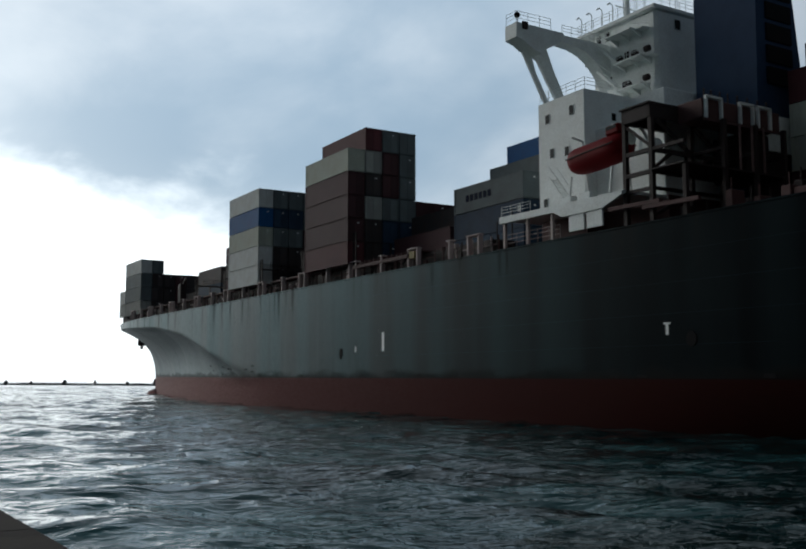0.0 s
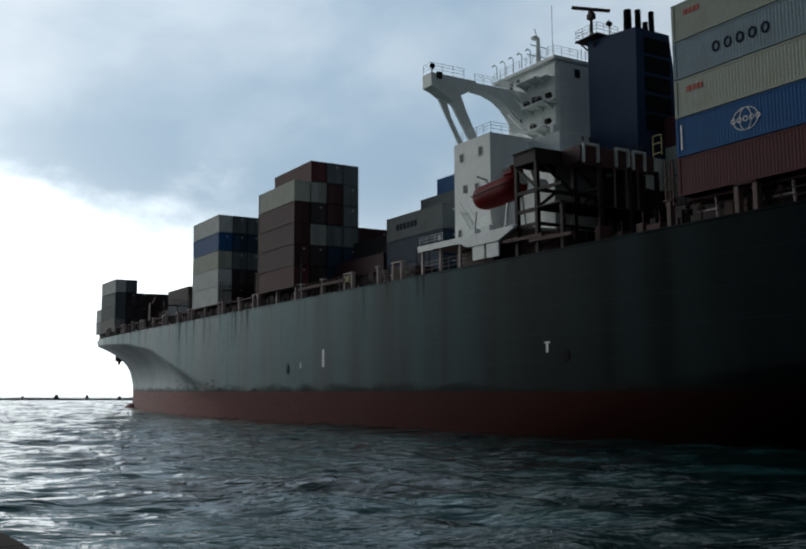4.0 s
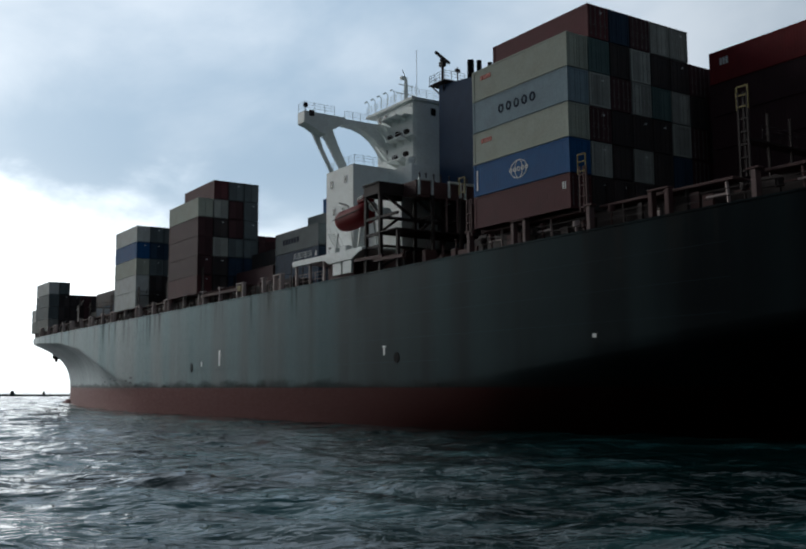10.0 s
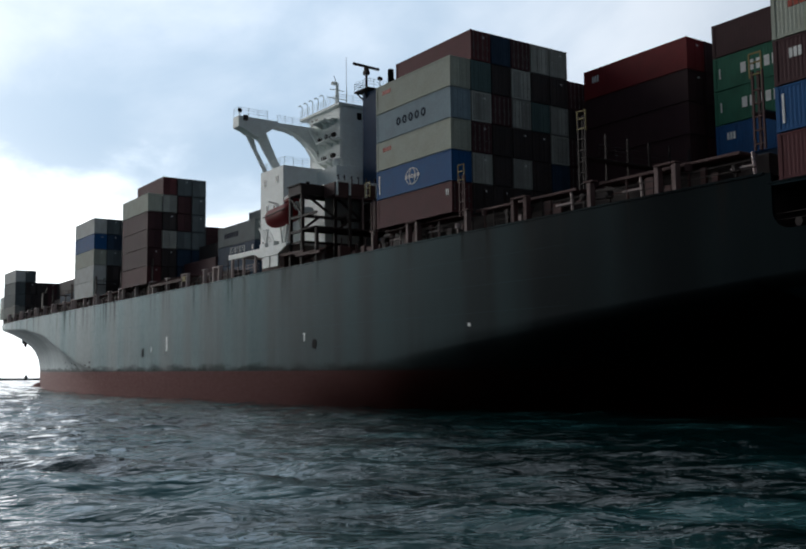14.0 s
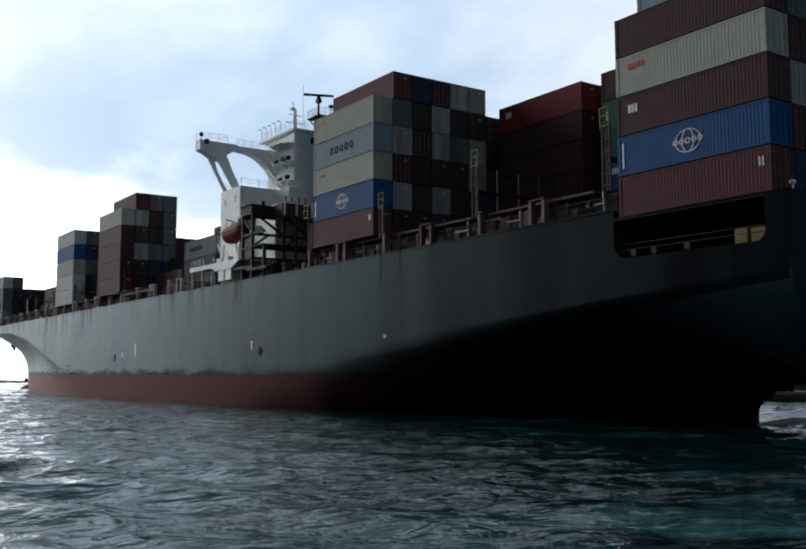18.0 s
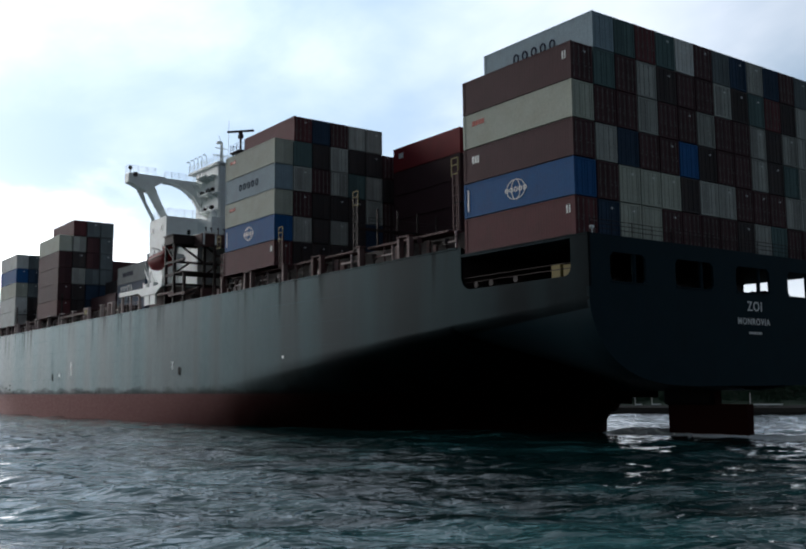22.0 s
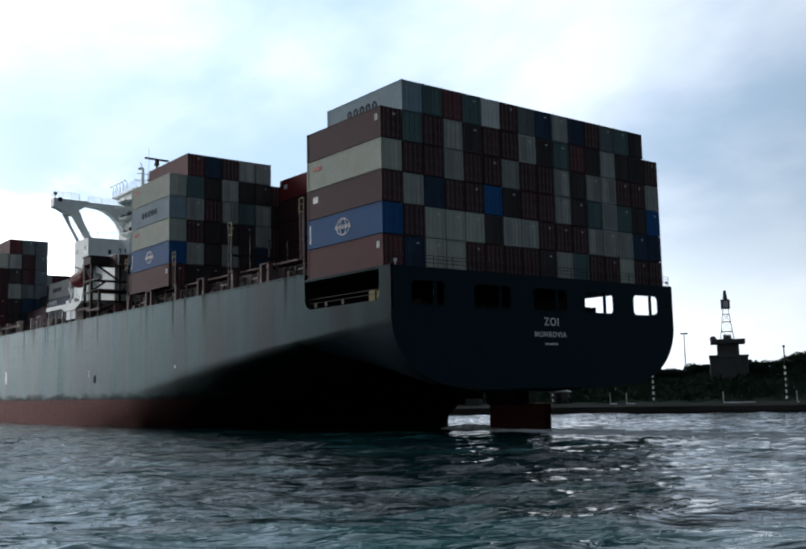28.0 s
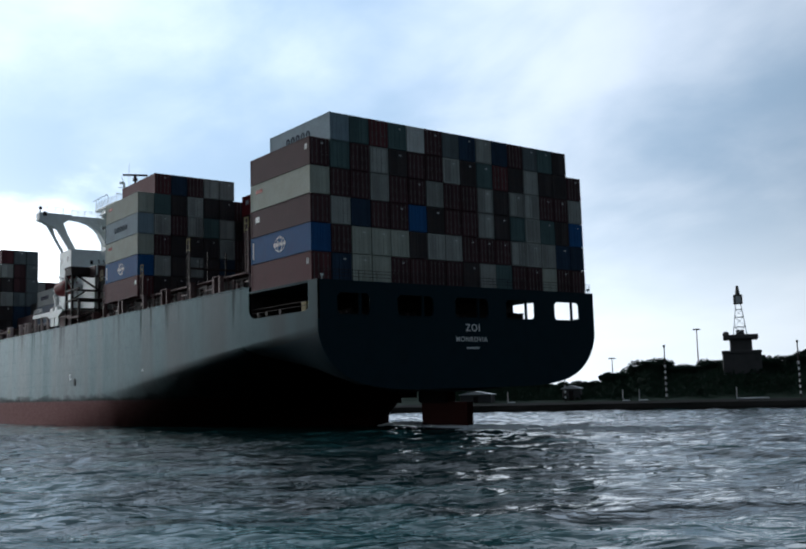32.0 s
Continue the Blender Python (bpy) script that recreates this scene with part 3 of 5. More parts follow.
        bm = B(); bmesh.ops.create_uvsphere(bm, u_segments=8, v_segments=6, radius=0.26, matrix=Matrix.Translation((0, 0, z1))); part("top_mark", bm, STEEL_DARK, root)
    for az, top, o in ((54.47, 3.52, 45), (49.6, 2.0, 60)):
        p, k, ang = place(az, o)
        root = tagged(new("lamp_mast"), "tall thin floodlight mast behind the bank", "lamp post", "lamp masts")
        root.matrix_world = Matrix.Translation((p.x, p.y, 0)) @ Matrix.Rotation(ang, 4, "Z")
        z1 = EYE + k * math.tan(radians(top))
        bm = B(); bmesh.ops.create_cone(bm, cap_ends=True, segments=8, radius1=0.2, radius2=0.1, depth=z1 - 4, matrix=Matrix.Translation((0, 0, (z1 + 4) / 2))); part("mast", bm, STEEL_PALE, root)
        bm = B(); box(bm, -0.85, 0.85, -0.3, 0.3, z1 - 0.1, z1 + 0.2, 0.05); part("lamp_head", bm, STEEL_DARK, root)
    # low white rails by the water
    for az, w in ((57.3, 5.6), (50.3, 1.2), (51.3, 1.6), (43.6, 1.4), (60.4, .4)):
        p, k, ang = place(az, 6)
        root = tagged(new("landing_barrier"), "low white pipe barrier by the water", "barrier", "barriers on the bank")
        root.matrix_world = Matrix.Translation((p.x, p.y, 1.5)) @ Matrix.Rotation(ang, 4, "Z")
        bm = B(); bar(bm, (-w / 2, 0, 0.3), (w / 2, 0, 0.3), 0.28); part("rail", bm, MARK, root)
        bm = B(); bar(bm, (-w / 2, 0, -0.3), (-w / 2, 0, 2.4), 0.16); part("post", bm, MARK, root)
        bm = B(); bar(bm, (w / 2, 0, -0.3), (w / 2, 0, 0.4), 0.16); part("post", bm, MARK, root)
    # low hut and gantry behind the trees
    p, k, ang = place(61.9, 40)
    root = tagged(new("gantry"), "pipe gantry with a raking white leg behind the trees", "gantry")
    root.matrix_world = Matrix.Translation((p.x, p.y, 0)) @ Matrix.Rotation(ang, 4, "Z")
    bm = B(); beam(bm, (-4.5, 0, 10.4), (9, 0, 10.4), 0.4); part("girder", bm, STEEL_DARK, root)
    for sx in (-1.2, 7):
        bm = B(); beam(bm, (sx, -.5, 4), (sx + 1.8, 0, 10.3), 0.45); part("leg", bm, MARK, root)
    # low huts by the landing
    for az, o, w, d, z0, h in ((47.2, 13, 3.6, 3.0, 2.0, 2.3), (41.6, 11, 6.5, 3.6, 1.8, 1.7)):
        p, k, ang = place(az, o)
        root = tagged(new("hut"), "low dark hut with a pale sheet roof on the bank", "hut", "huts on the bank")
        root.matrix_world = Matrix.Translation((p.x, p.y, z0)) @ Matrix.Rotation(ang, 4, "Z")
        bm = B(); box(bm, -w / 2, w / 2, -d / 2, d / 2, -.6, h, .03); part("wall", bm, TOWER_DARK, root)
        bm = B(); prism(bm, [(-w / 2 - .25, h), (w / 2 + .25, h), (w / 2 + .25, h + .12), (0, h + .7), (-w / 2 - .25, h + .12)], -d / 2 - .25, d / 2 + .25); part("roof", bm, MARK, root, "pale sheet roof")
        bm = B(); box(bm, -.45, .45, -d / 2 - .04, -d / 2 + .02, -.1, h - .35); part("door", bm, STEEL_DARK, root)
    # thin coast beyond the open water
    bm = B()
    rng = random.Random(8)
    n, R = 90, 790.0
    ring = []
    for i in range(n):
        az = radians(-40 + i * 0.85)
        q = Vector((math.sin(az), math.cos(az), 0))
        hgt = 1.5 + 0.8 * noise.noise(Vector((i * 0.21, 3, 0))) + 0.5 * noise.noise(Vector((i * 0.9, 5, 0)))
        ring.append([bm.verts.new(q * (R - 6) + Vector((0, 0, -1))), bm.verts.new(q * R + Vector((0, 0, max(hgt, 0.8)))), bm.verts.new(q * (R + 60) + Vector((0, 0, -1)))])
    for a, b in zip(ring, ring[1:]):
        bm.faces.new((a[0], b[0], b[1], a[1]))
        bm.faces.new((a[1], b[1], b[2], a[2]))
    tagged(new("far_breakwater", mesh("far_breakwater", bm, FAR_LAND)), "thin dark breakwater on the horizon", "breakwater", kind="structure")
    for az, hh, ww in ((11.18, 4.2, 2.4), (12.82, 4.0, 1.6), (8.1, 3.6, 2.0), (14.6, 3.2, 2), (16.2, 5.4, 3.2), (9.4, 3.2, 1.6)):
        d = Vector((math.sin(radians(az)), math.cos(radians(az)), 0)) * 786
        bm = B(); bmesh.ops.create_cone(bm, cap_ends=True, segments=8, radius1=ww, radius2=ww * 0.45, depth=hh, matrix=Matrix.Translation((0, 0, hh / 2)))
        ob = tagged(new("breakwater_beacon", mesh("breakwater_beacon", bm, FAR_LAND)), "small dark beacon on the far breakwater", "beacon", "far beacons")
        ob.location = d


bank_things()

# ---- the ship ----
ship = tagged(new("container_ship"), "grey-hulled laden container ship with red boot top and white bridge", "ship")
AFLOAT.append((ship, Matrix()))
DECK = 15.45
BOOT = 3.6


def px(x):
    """Across the ship, measured from its port side."""
    return x - HALF


KNUCKLE = ((136, 3.6), (148, 3.75), (160, 5.1), (172, 7.7), (186, 11.2), (203, 13.2), (225, 14.0), (250, 14.5), (280, 15.2))
STEM = ((-3, 6, 9.5, 12, 14, 16, 17.5, 18.5), (268.8, 268.9, 270.5, 273.2, 276.0, 279.2, 282.0, 283.8))


def knuckle(y):
    """Height of the knuckle line at station y."""
    return float(np.interp(y, [p[0] for p in KNUCKLE], [p[1] for p in KNUCKLE]))


def run_line(y):
    """Height at station y under which the side turns in towards the stern."""
    return 10.15 - 0.0955 * (y + 1)


def counter(y):
    """Height of the counter's bottom on the centre line, aft of the skeg."""
    return float(np.interp(y, [-1.2, 8.0, 11.5, 13.9], [3.95, 3.8, 3.2, 1.95]))


def half_breadth(y, z):
    """Half the hull's breadth at station y and height z."""
    b = HALF
    # bow: vertical side down to a knuckle, hollow flare below it
    if y > KNUCKLE[0][0]:
        zc = knuckle(y)
        tip = float(np.interp(z, STEM[0], STEM[1]))
        if y >= tip:
            return 0.0
        deck_tip = float(np.interp(max(z, zc), STEM[0], STEM[1]))
        s = max(0.0, (y - 208) / (deck_tip - 208))
        bc = HALF * max(0.0, 1 - s ** 2.5)
        if z >= zc:
            return bc
        zs = float(np.interp(y, STEM[1], STEM[0])) if y > 268.8 else -1.0
        bw = HALF * max(0.0, 1 - max(0.0, (y - 146) / (268.8 - 146)) ** 1.42)
        u = max(0.0, (z - zs) / max(zc - zs, .05))
        return max(0.0, bw + (bc - bw) * u ** float(np.interp(y, [150, 165, 200, 235, 275], [3.0, 5.0, 5.0, 4.2, 3.2])))
    # stern: the run narrows under a line that climbs aft
    zf = run_line(y)
    if z < zf and y < 85:
        if y < 13.9:
            s = min(1.0, (zf - z) / (zf - counter(y)))
            u = min(1.0, (13.9 - y) / 14.0) ** 0.7
            b = min(b, HALF * max(0.0, 1 - s ** (1.5 + 0.25 * u)) ** (4.5 * (0.041 ** u)))
        elif y < 13.9 + math.sqrt(max(0.0, 4.0 - max(z, 0.0) ** 2)):
            b = 0.0                         # rounded mouth of the screw's opening
        else:
            bw = float(np.interp(y, [13.9, 20, 30, 42, 55, 70, 85], [0.3, 2.4, 7.4, 13.6, 17.7, 19.3, HALF]))
            s = min(1.0, (zf - z) / (zf + 1.0))
            e = float(np.interp(y, [13.9, 22, 32, 55, 85], [4.5, 2.8, 1.6, 0.70, 0.50]))
            b = min(b, bw + (HALF - bw) * max(0.0, 1 - s ** 1.5) ** e)
    return max(b, 0.0)


def hull():
    levels = [-3, -1.5, 0, 0.5, 0.95, 1.35, 1.7, 1.99, 2.4, 3.0, BOOT, 4.4, 5.2, 6.0, 6.5, 7, 7.5, 8, 8.5, 9, 9.6, 10.3, 11.0, 11.5, 11.9, 12.3, 12.7, 13.1, 13.6, 14.1, 14.6, DECK]
    ys = list(np.arange(-1.1, 13.4, 1.0)) + [13.4, 13.85, 14.0, 14.3, 14.6, 14.9, 15.2, 15.45, 15.65, 15.8, 15.92, 16.4] + list(np.arange(17.4, 60, 1.9)) + list(np.arange(60, 150, 6)) + list(np.arange(150, 262, 1.6)) + list(np.arange(262, 280.5, 0.9))
    bm = B()
    k0 = levels.index(8.5)

    def heights(y):
        """The rows of plating bend so that one of them runs along the knuckle, and aft along the turn of the side."""
        zc = max(run_line(y), knuckle(y) if y > 136 else 0, BOOT + .15)
        top = float(np.interp(y, [100, 145], [11.0, DECK]))
        low = [z if z <= BOOT else BOOT + (z - BOOT) * (zc - BOOT) / (8.5 - BOOT) for z in levels[:k0 + 1]]
        return low + [zc + (z - 8.5) * (top - zc) / (top - 8.5) if z < top else z for z in levels[k0 + 1:]]
    for side in (-1, 1):
        grid = []
        for y in ys:
            grid.append([bm.verts.new((side * half_breadth(y, z), y, z)) for z in heights(y)])
        for i in range(len(ys) - 1):
            for j in range(len(levels) - 1):
                za, y = levels[j], ys[i]
                if y < 12.6 and za >= 10.99:
                    continue                    # the mooring deck's walls are built apart
                q = [grid[i][j], grid[i + 1][j], grid[i + 1][j + 1], grid[i][j + 1]]
                if max(abs(v.co.x) for v in q) < 0.02:
                    continue
                if y < 13.8 and heights(y)[j + 1] <= counter(y + 1.0):
                    continue
                f = bm.faces.new(q)
                # NAVY where the stern plating turns under: its shade put into the colour
                f.material_index = 1 if levels[j + 1] <= BOOT else 2 if y < 12 and max(abs(v.co.x) for v in q) < HALF - .03 else 0
                f.smooth = True
    bmesh.ops.remove_doubles(bm, verts=bm.verts, dist=0.004)
    bmesh.ops.delete(bm, geom=[f for f in bm.faces if f.calc_area() < 1e-5], context="FACES")
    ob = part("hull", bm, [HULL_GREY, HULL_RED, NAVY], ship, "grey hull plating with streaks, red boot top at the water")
    # transom below the mooring deck
    bm = B()
    pts = [(-half_breadth(-1.1, z), z) for z in (11.0, 10.3, 9.9, 9.6, 9.2, 8.8, 8.2, 7.6, 7, 6.4, 5.8, 5.2, 4.7, 4.4, 4.15, 4.0, 3.97)]
    outline = pts + [(-x, z) for x, z in pts[::-1]]
    prism(bm, outline, -1.12, -0.9)
    part("transom", bm, NAVY, ship, "dark transom plating")
    # main deck
    bm = B()
    for a, b in zip(np.arange(13, 277, 4.0), np.arange(17, 281, 4.0)):
        wa, wb = half_breadth(a, DECK) - .02, half_breadth(min(b, 277), DECK) - .02
        b = min(b, 277)
        lo = [bm.verts.new(c) for c in ((-wa, a, DECK - .06), (wa, a, DECK - .06), (wb, b, DECK - .06), (-wb, b, DECK - .06))]
        bm.faces.new(lo)
    part("main_deck", bm, DECK_RED, ship, "red oxide main deck")
    # bulwark at the bow
    bm = B()
    for side in (-1, 1):
        prev = None
        for y in list(np.arange(256, 282.8, 0.8)):
            top = float(np.interp(y, [256, 266, 283], [DECK + .01, 15.95, 18.7]))
            cur = [bm.verts.new((side * half_breadth(y, DECK), y, DECK)), bm.verts.new((side * half_breadth(y, top), y, top)),
                   bm.verts.new((side * max(half_breadth(y, top) - .18, 0), y, top)), bm.verts.new((side * max(half_breadth(y, DECK) - .18, 0), y, DECK))]
            if prev:
                for k in range(4):
                    bm.faces.new((prev[k], cur[k], cur[(k + 1) % 4], prev[(k + 1) % 4]))
            prev = cur
    bmesh.ops.remove_doubles(bm, verts=bm.verts, dist=0.003)
    part("bow_bulwark", bm, HULL_GREY, ship)
    # bulb at the stem, hawse pipe with anchor
    bm = B()
    bmesh.ops.create_uvsphere(bm, u_segments=20, v_segments=12, radius=1, matrix=Matrix.Translation((0, 268, -2.6)) @ Matrix.Diagonal((2.6, 7.0, 3.1, 1)))
    part("bulb", bm, HULL_RED, ship, smooth=True)
    for side in (-1, 1):
        bm = B()
        w = half_breadth(262, 12.5)
        box(bm, side * w - .9, side * w + .9, 261.2, 262.6, 11.4, 13.0, 0.25)
        box(bm, side * w - .3, side * w + .3, 261.6, 262.2, 10.6, 11.6, 0.1)
        part("anchor", bm, STEEL_DARK, ship, "dark stowed anchor")
    # rudder
    bm = B()
    plate(bm, [(7.5, -3), (7.5, 3.6), (2.8, 3.6), (2.7, 2.5), (-0.3, 2.5), (-0.2, -3)], -0.45, 0.45)
    part("rudder", bm, HULL_RED, ship, "red rudder blade standing out of the water")
    bm = B()
    box(bm, -0.8, 0.8, 2.8, 7.8, 2.4, 4.2, 0.2)
    part("rudder_horn", bm, BLACK, ship)
    # marks and openings on the port side
    for y, z0, z1, w in ((113.8, 6.6, 8.7, 0.55), (120.3, 6.6, 7.3, 0.35), (71.5, 6.85, 7.7, 0.28), (42.2, 7.3, 7.6, 0.4), (196, 8.2, 8.9, 0.4)):
        bm = B()
        b = half_breadth(y, z0)
        box(bm, -b - .012, -b + .05, y - w / 2, y + w / 2, z0, z1)
        part("draught_mark", bm, MARK, ship, "white painted mark")
    bm = B(); box(bm, -HALF - .012, -HALF + .05, 71.15, 71.85, 7.62, 7.76); part("draught_mark", bm, MARK, ship, "white painted mark")
    for y, z, ry, rz in ((69.2, 6.5, 0.5, 0.55), (124.1, 6.5, 0.42, 0.65)):
        bm = B()
        bmesh.ops.create_cone(bm, cap_ends=True, segments=16, radius1=1, radius2=1, depth=0.08, matrix=Matrix.Translation((-HALF, y, z)) @ Matrix.Rotation(radians(90), 4, "Y") @ Matrix.Diagonal((rz, ry, 1, 1)))
        part("pilot_port", bm, BLACK, ship, "dark oval shell opening")
    rng = random.Random(11)
    for _ in range(9):
        y, z = rng.uniform(150, 178), rng.uniform(4.0, 5.6)
        b = half_breadth(y, z)
        bm = B(); box(bm, -b - .02, -b + .06, y - .6, y + .6, z - .12, z + .12, .02); part("tug_scuff", bm, BLACK, ship)
    for _ in range(12):
        y = rng.uniform(60, 150)
        bm = B(); box(bm, -HALF - .015, -HALF + .05, y - .5, y + .5, BOOT + .1, BOOT + .3 + .2 * rng.random(), .01); part("tug_scuff", bm, BLACK, ship)
    # weld seams of the side plating
    for z in (6.1, 8.4, 10.7, 13.0):
        bm = B(); box(bm, -HALF - .010, -HALF + .02, 62 if z < 7 else 30, 160, z - .012, z + .012); part("plate_seam", bm, NAVY, ship)
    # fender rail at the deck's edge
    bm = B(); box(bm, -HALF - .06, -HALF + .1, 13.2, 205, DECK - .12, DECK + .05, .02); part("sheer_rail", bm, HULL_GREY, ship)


hull()


def mooring_deck():
    zt, zb, y0, y1 = 14.82, 11.0, -1.12, 13.0
    bm = B(); box(bm, -HALF + .2, HALF - .2, y0 + .2, y1, zb - .25, zb - .02); part("mooring_deck", bm, DECK_RED, ship)
    bm = B(); box(bm, -HALF + .02, HALF - .02, y0 + .02, y1, zt - .22, zt); part("deckhead", bm, NAVY, ship)
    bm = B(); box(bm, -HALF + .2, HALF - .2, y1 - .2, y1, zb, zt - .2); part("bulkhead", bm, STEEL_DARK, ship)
    for s in (-1, 1):
        x0, x1 = (s * HALF, s * (HALF - .25)) if s < 0 else (HALF - .25, HALF)
        # sill, aft corner, forward corner with rounded ends
        bm = B()
        o = [(y0, zb), (12.9, zb), (12.9, 15.4), (12.7, 15.4)]
        r, q = 1.15, 0.7
        cor = [(12.7 - r + r * math.cos(a), 11.9 + r + r * math.sin(a)) for a in [radians(-k * 15) for k in range(0, 7)]]
        o += cor + [(.55 + q - q * math.sin(a), 11.9 + q - q * math.cos(a)) for a in [radians(k * 18) for k in range(6)]] + [(0.55, zt), (y0, zt)]
        plate(bm, o, x0, x1)
        part("side_plating", bm, HULL_GREY, ship, "grey side plating round the mooring opening")
        bm = B(); box(bm, x0 - .02 * (s < 0), x1 + .02 * (s > 0), y0, 13.0, zt - .12, zt + .02, 0.02); part("sheer_strake", bm, HULL_GREY, ship)
    # transom wall with five ports
    ports = [(2.26, 6.18), (9.6, 14.3), (17.3, 22.0), (24.7, 29.2), (32.4, 36.6)]
    zl, zh = 11.45, 13.6
    edges = [0.25] + [v for p in ports for v in p] + [38.85]
    for a, b in zip(edges[::2], edges[1::2]):
        bm = B(); box(bm, px(a), px(b), y0, y0 + .22, zl, zh); part("transom_panel", bm, NAVY, ship)
    bm = B(); box(bm, px(.25), px(38.85), y0, y0 + .22, zb, zl); part("transom_panel", bm, NAVY, ship)
    bm = B(); box(bm, px(.25), px(38.85), y0, y0 + .22, zh, zt); part("transom_panel", bm, NAVY, ship)
    for a, b in ports:
        for c in ((a, zl, a + .35, zl + .35), (b, zl, b - .35, zl + .35), (a, zh, a + .35, zh - .35), (b, zh, b - .35, zh - .35)):
            bm = B()
            v = [bm.verts.new((px(c[0]), y0 + d, c[1])) for d in (0.01, .2)], [bm.verts.new((px(c[2]), y0 + d, c[1])) for d in (0.01, .2)], [bm.verts.new((px(c[0]), y0 + d, c[3])) for d in (0.01, .2)]
            bm.faces.new((v[0][0], v[1][0], v[2][0]))
            bm.faces.new((v[0][1], v[1][1], v[2][1]))
            bm.faces.new((v[1][0], v[2][0], v[2][1], v[1][1]))
            part("port_corner", bm, NAVY, ship)
        bm = B(); bar(bm, (px(a + (b - a) * .74), y0 + .3, zl - .3), (px(a + (b - a) * .74), y0 + .3, zh + .2), .34, 8); part("pillar", bm, NAVY, ship)
        bm = B(); bar(bm, (px(a), y0 - .02, zl), (px(b), y0 - .02, zl), .12, 6); part("port_rim", bm, NAVY, ship)
    # mooring gear
    rng = random.Random(3)
    for x in (5, 13, 19.5, 26, 34):
        for y in (1.0, 8.5):
            root_x = px(x + rng.uniform(-.6, .6))
            bm = B()
            for d in (-.45, .45):
                bmesh.ops.create_cone(bm, cap_ends=True, segments=12, radius1=.26, radius2=.26, depth=.95, matrix=Matrix.Translation((root_x + d, y, zb + .45)))
                bmesh.ops.create_cone(bm, cap_ends=True, segments=12, radius1=.34, radius2=.34, depth=.1, matrix=Matrix.Translation((root_x + d, y, zb + .95)))
            part("bollard", bm, STEEL_DARK, ship)
    for x in (9, 22, 31):
        bm = B()
        bmesh.ops.create_cone(bm, cap_ends=True, segments=16, radius1=.8, radius2=.8, depth=2.2, matrix=Matrix.Translation((px(x), 5, zb + 1.0)) @ Matrix.Rotation(radians(90), 4, "Y"))
        box(bm, px(x) - 1.5, px(x) - 1.2, 4.1, 5.9, zb, zb + 1.7, .05)
        box(bm, px(x) + 1.2, px(x) + 1.5, 4.1, 5.9, zb, zb + 1.7, .05)
        part("winch", bm, STEEL_DARK, ship)
    for y in (9.4, 6.6, 11.2):
        bm = B()
        bmesh.ops.create_cone(bm, cap_ends=True, segments=14, radius1=.26, radius2=.18, depth=.6, matrix=Matrix.Translation((px(.6), y, 12.25)) @ Matrix.Rotation(radians(90), 4, "Y"))
        part("fairlead", bm, STEEL_DARK, ship)
    bm = B(); box(bm, px(.9), px(1.8), 1.0, 2.2, zb, 12.9, .06); box(bm, px(.9), px(1.8), 2.4, 3.4, zb, 13.0, .06); part("winch_cabinet", bm, YELLOW, ship, "faded yellow cabinet")
    bm = B(); bar(bm, (px(.35), .6, 12.9), (px(.35), 12.6, 12.9), .06); bar(bm, (px(.35), .6, 12.5), (px(.35), 12.6, 12.5), .06); part("guard_rail", bm, STEEL_DARK, ship)
    # stern rail and light
    railing(ship, [(px(.4), y0 + .1, zt), (px(38.7), y0 + .1, zt)], 1.05, 2.2, STEEL_DARK)
    for x in (.6, 38.4):
        bm = B(); bar(bm, (px(x), y0 + .1, zt), (px(x), y0 + .1, zt + .35), .1); box(bm, px(x) - .16, px(x) + .16, y0 - .02, y0 + .26, zt + .3, zt + .55, .04); part("stern_light", bm, WHITE, ship)
    # name and port of registry
    for word, size, z, x in (("ZOI", 0.84, 10.03, 19.65), ("MONROVIA", 0.57, 8.9, 19.45)):
        cu = bpy.data.curves.new(word, "FONT")
        cu.body, cu.size, cu.align_x, cu.extrude, cu.space_character = word, size * 1.30, "CENTER", 0.012, 1.2
        cu.offset = 0.014
        tmp = new("lettering", cu)
        me = bpy.data.meshes.new_from_object(tmp.evaluated_get(bpy.context.evaluated_depsgraph_get()))
        bpy.data.objects.remove(tmp)
        me.materials.clear()
        me.materials.append(MARK)
        ob = new("lettering", me)
        ob.parent = ship
        ob.matrix_local = pose(px(x), y0 - .02, z, 90, 0, 0)
        tagged(ob, "white raised letters " + word)
    bm = B()
    for k in range(7):
        box(bm, px(18.7 + k * .26), px(18.7 + k * .26 + .19), y0 - .03, y0, 8.12, 8.32)
    part("small_lettering", bm, MARK, ship)


mooring_deck()

# ---- bridge house, funnel, lifeboat ----


def window_row(parent, face, fixed, items, w=.7, h=.95):
    """Dark windows with a proud frame on a wall; face is 'x' (port wall) or 'y' (aft wall)."""
    for a, z in items:
        bm, fr = B(), B()
        if face == "x":
            box(fr, fixed - .05, fixed + .02, a - w / 2 - .08, a + w / 2 + .08, z - h / 2 - .08, z + h / 2 + .08, .03)
            box(bm, fixed - .065, fixed - .04, a - w / 2, a + w / 2, z - h / 2, z + h / 2)
        else:
            box(fr, a - w / 2 - .08, a + w / 2 + .08, fixed - .05, fixed + .02, z - h / 2 - .08, z + h / 2 + .08, .03)
            box(bm, a - w / 2, a + w / 2, fixed - .065, fixed - .04, z - h / 2, z + h / 2)
        f = part("window", fr, WHITE, parent)
        part("pane", bm, GLASS_DARK, f, "dark glass")


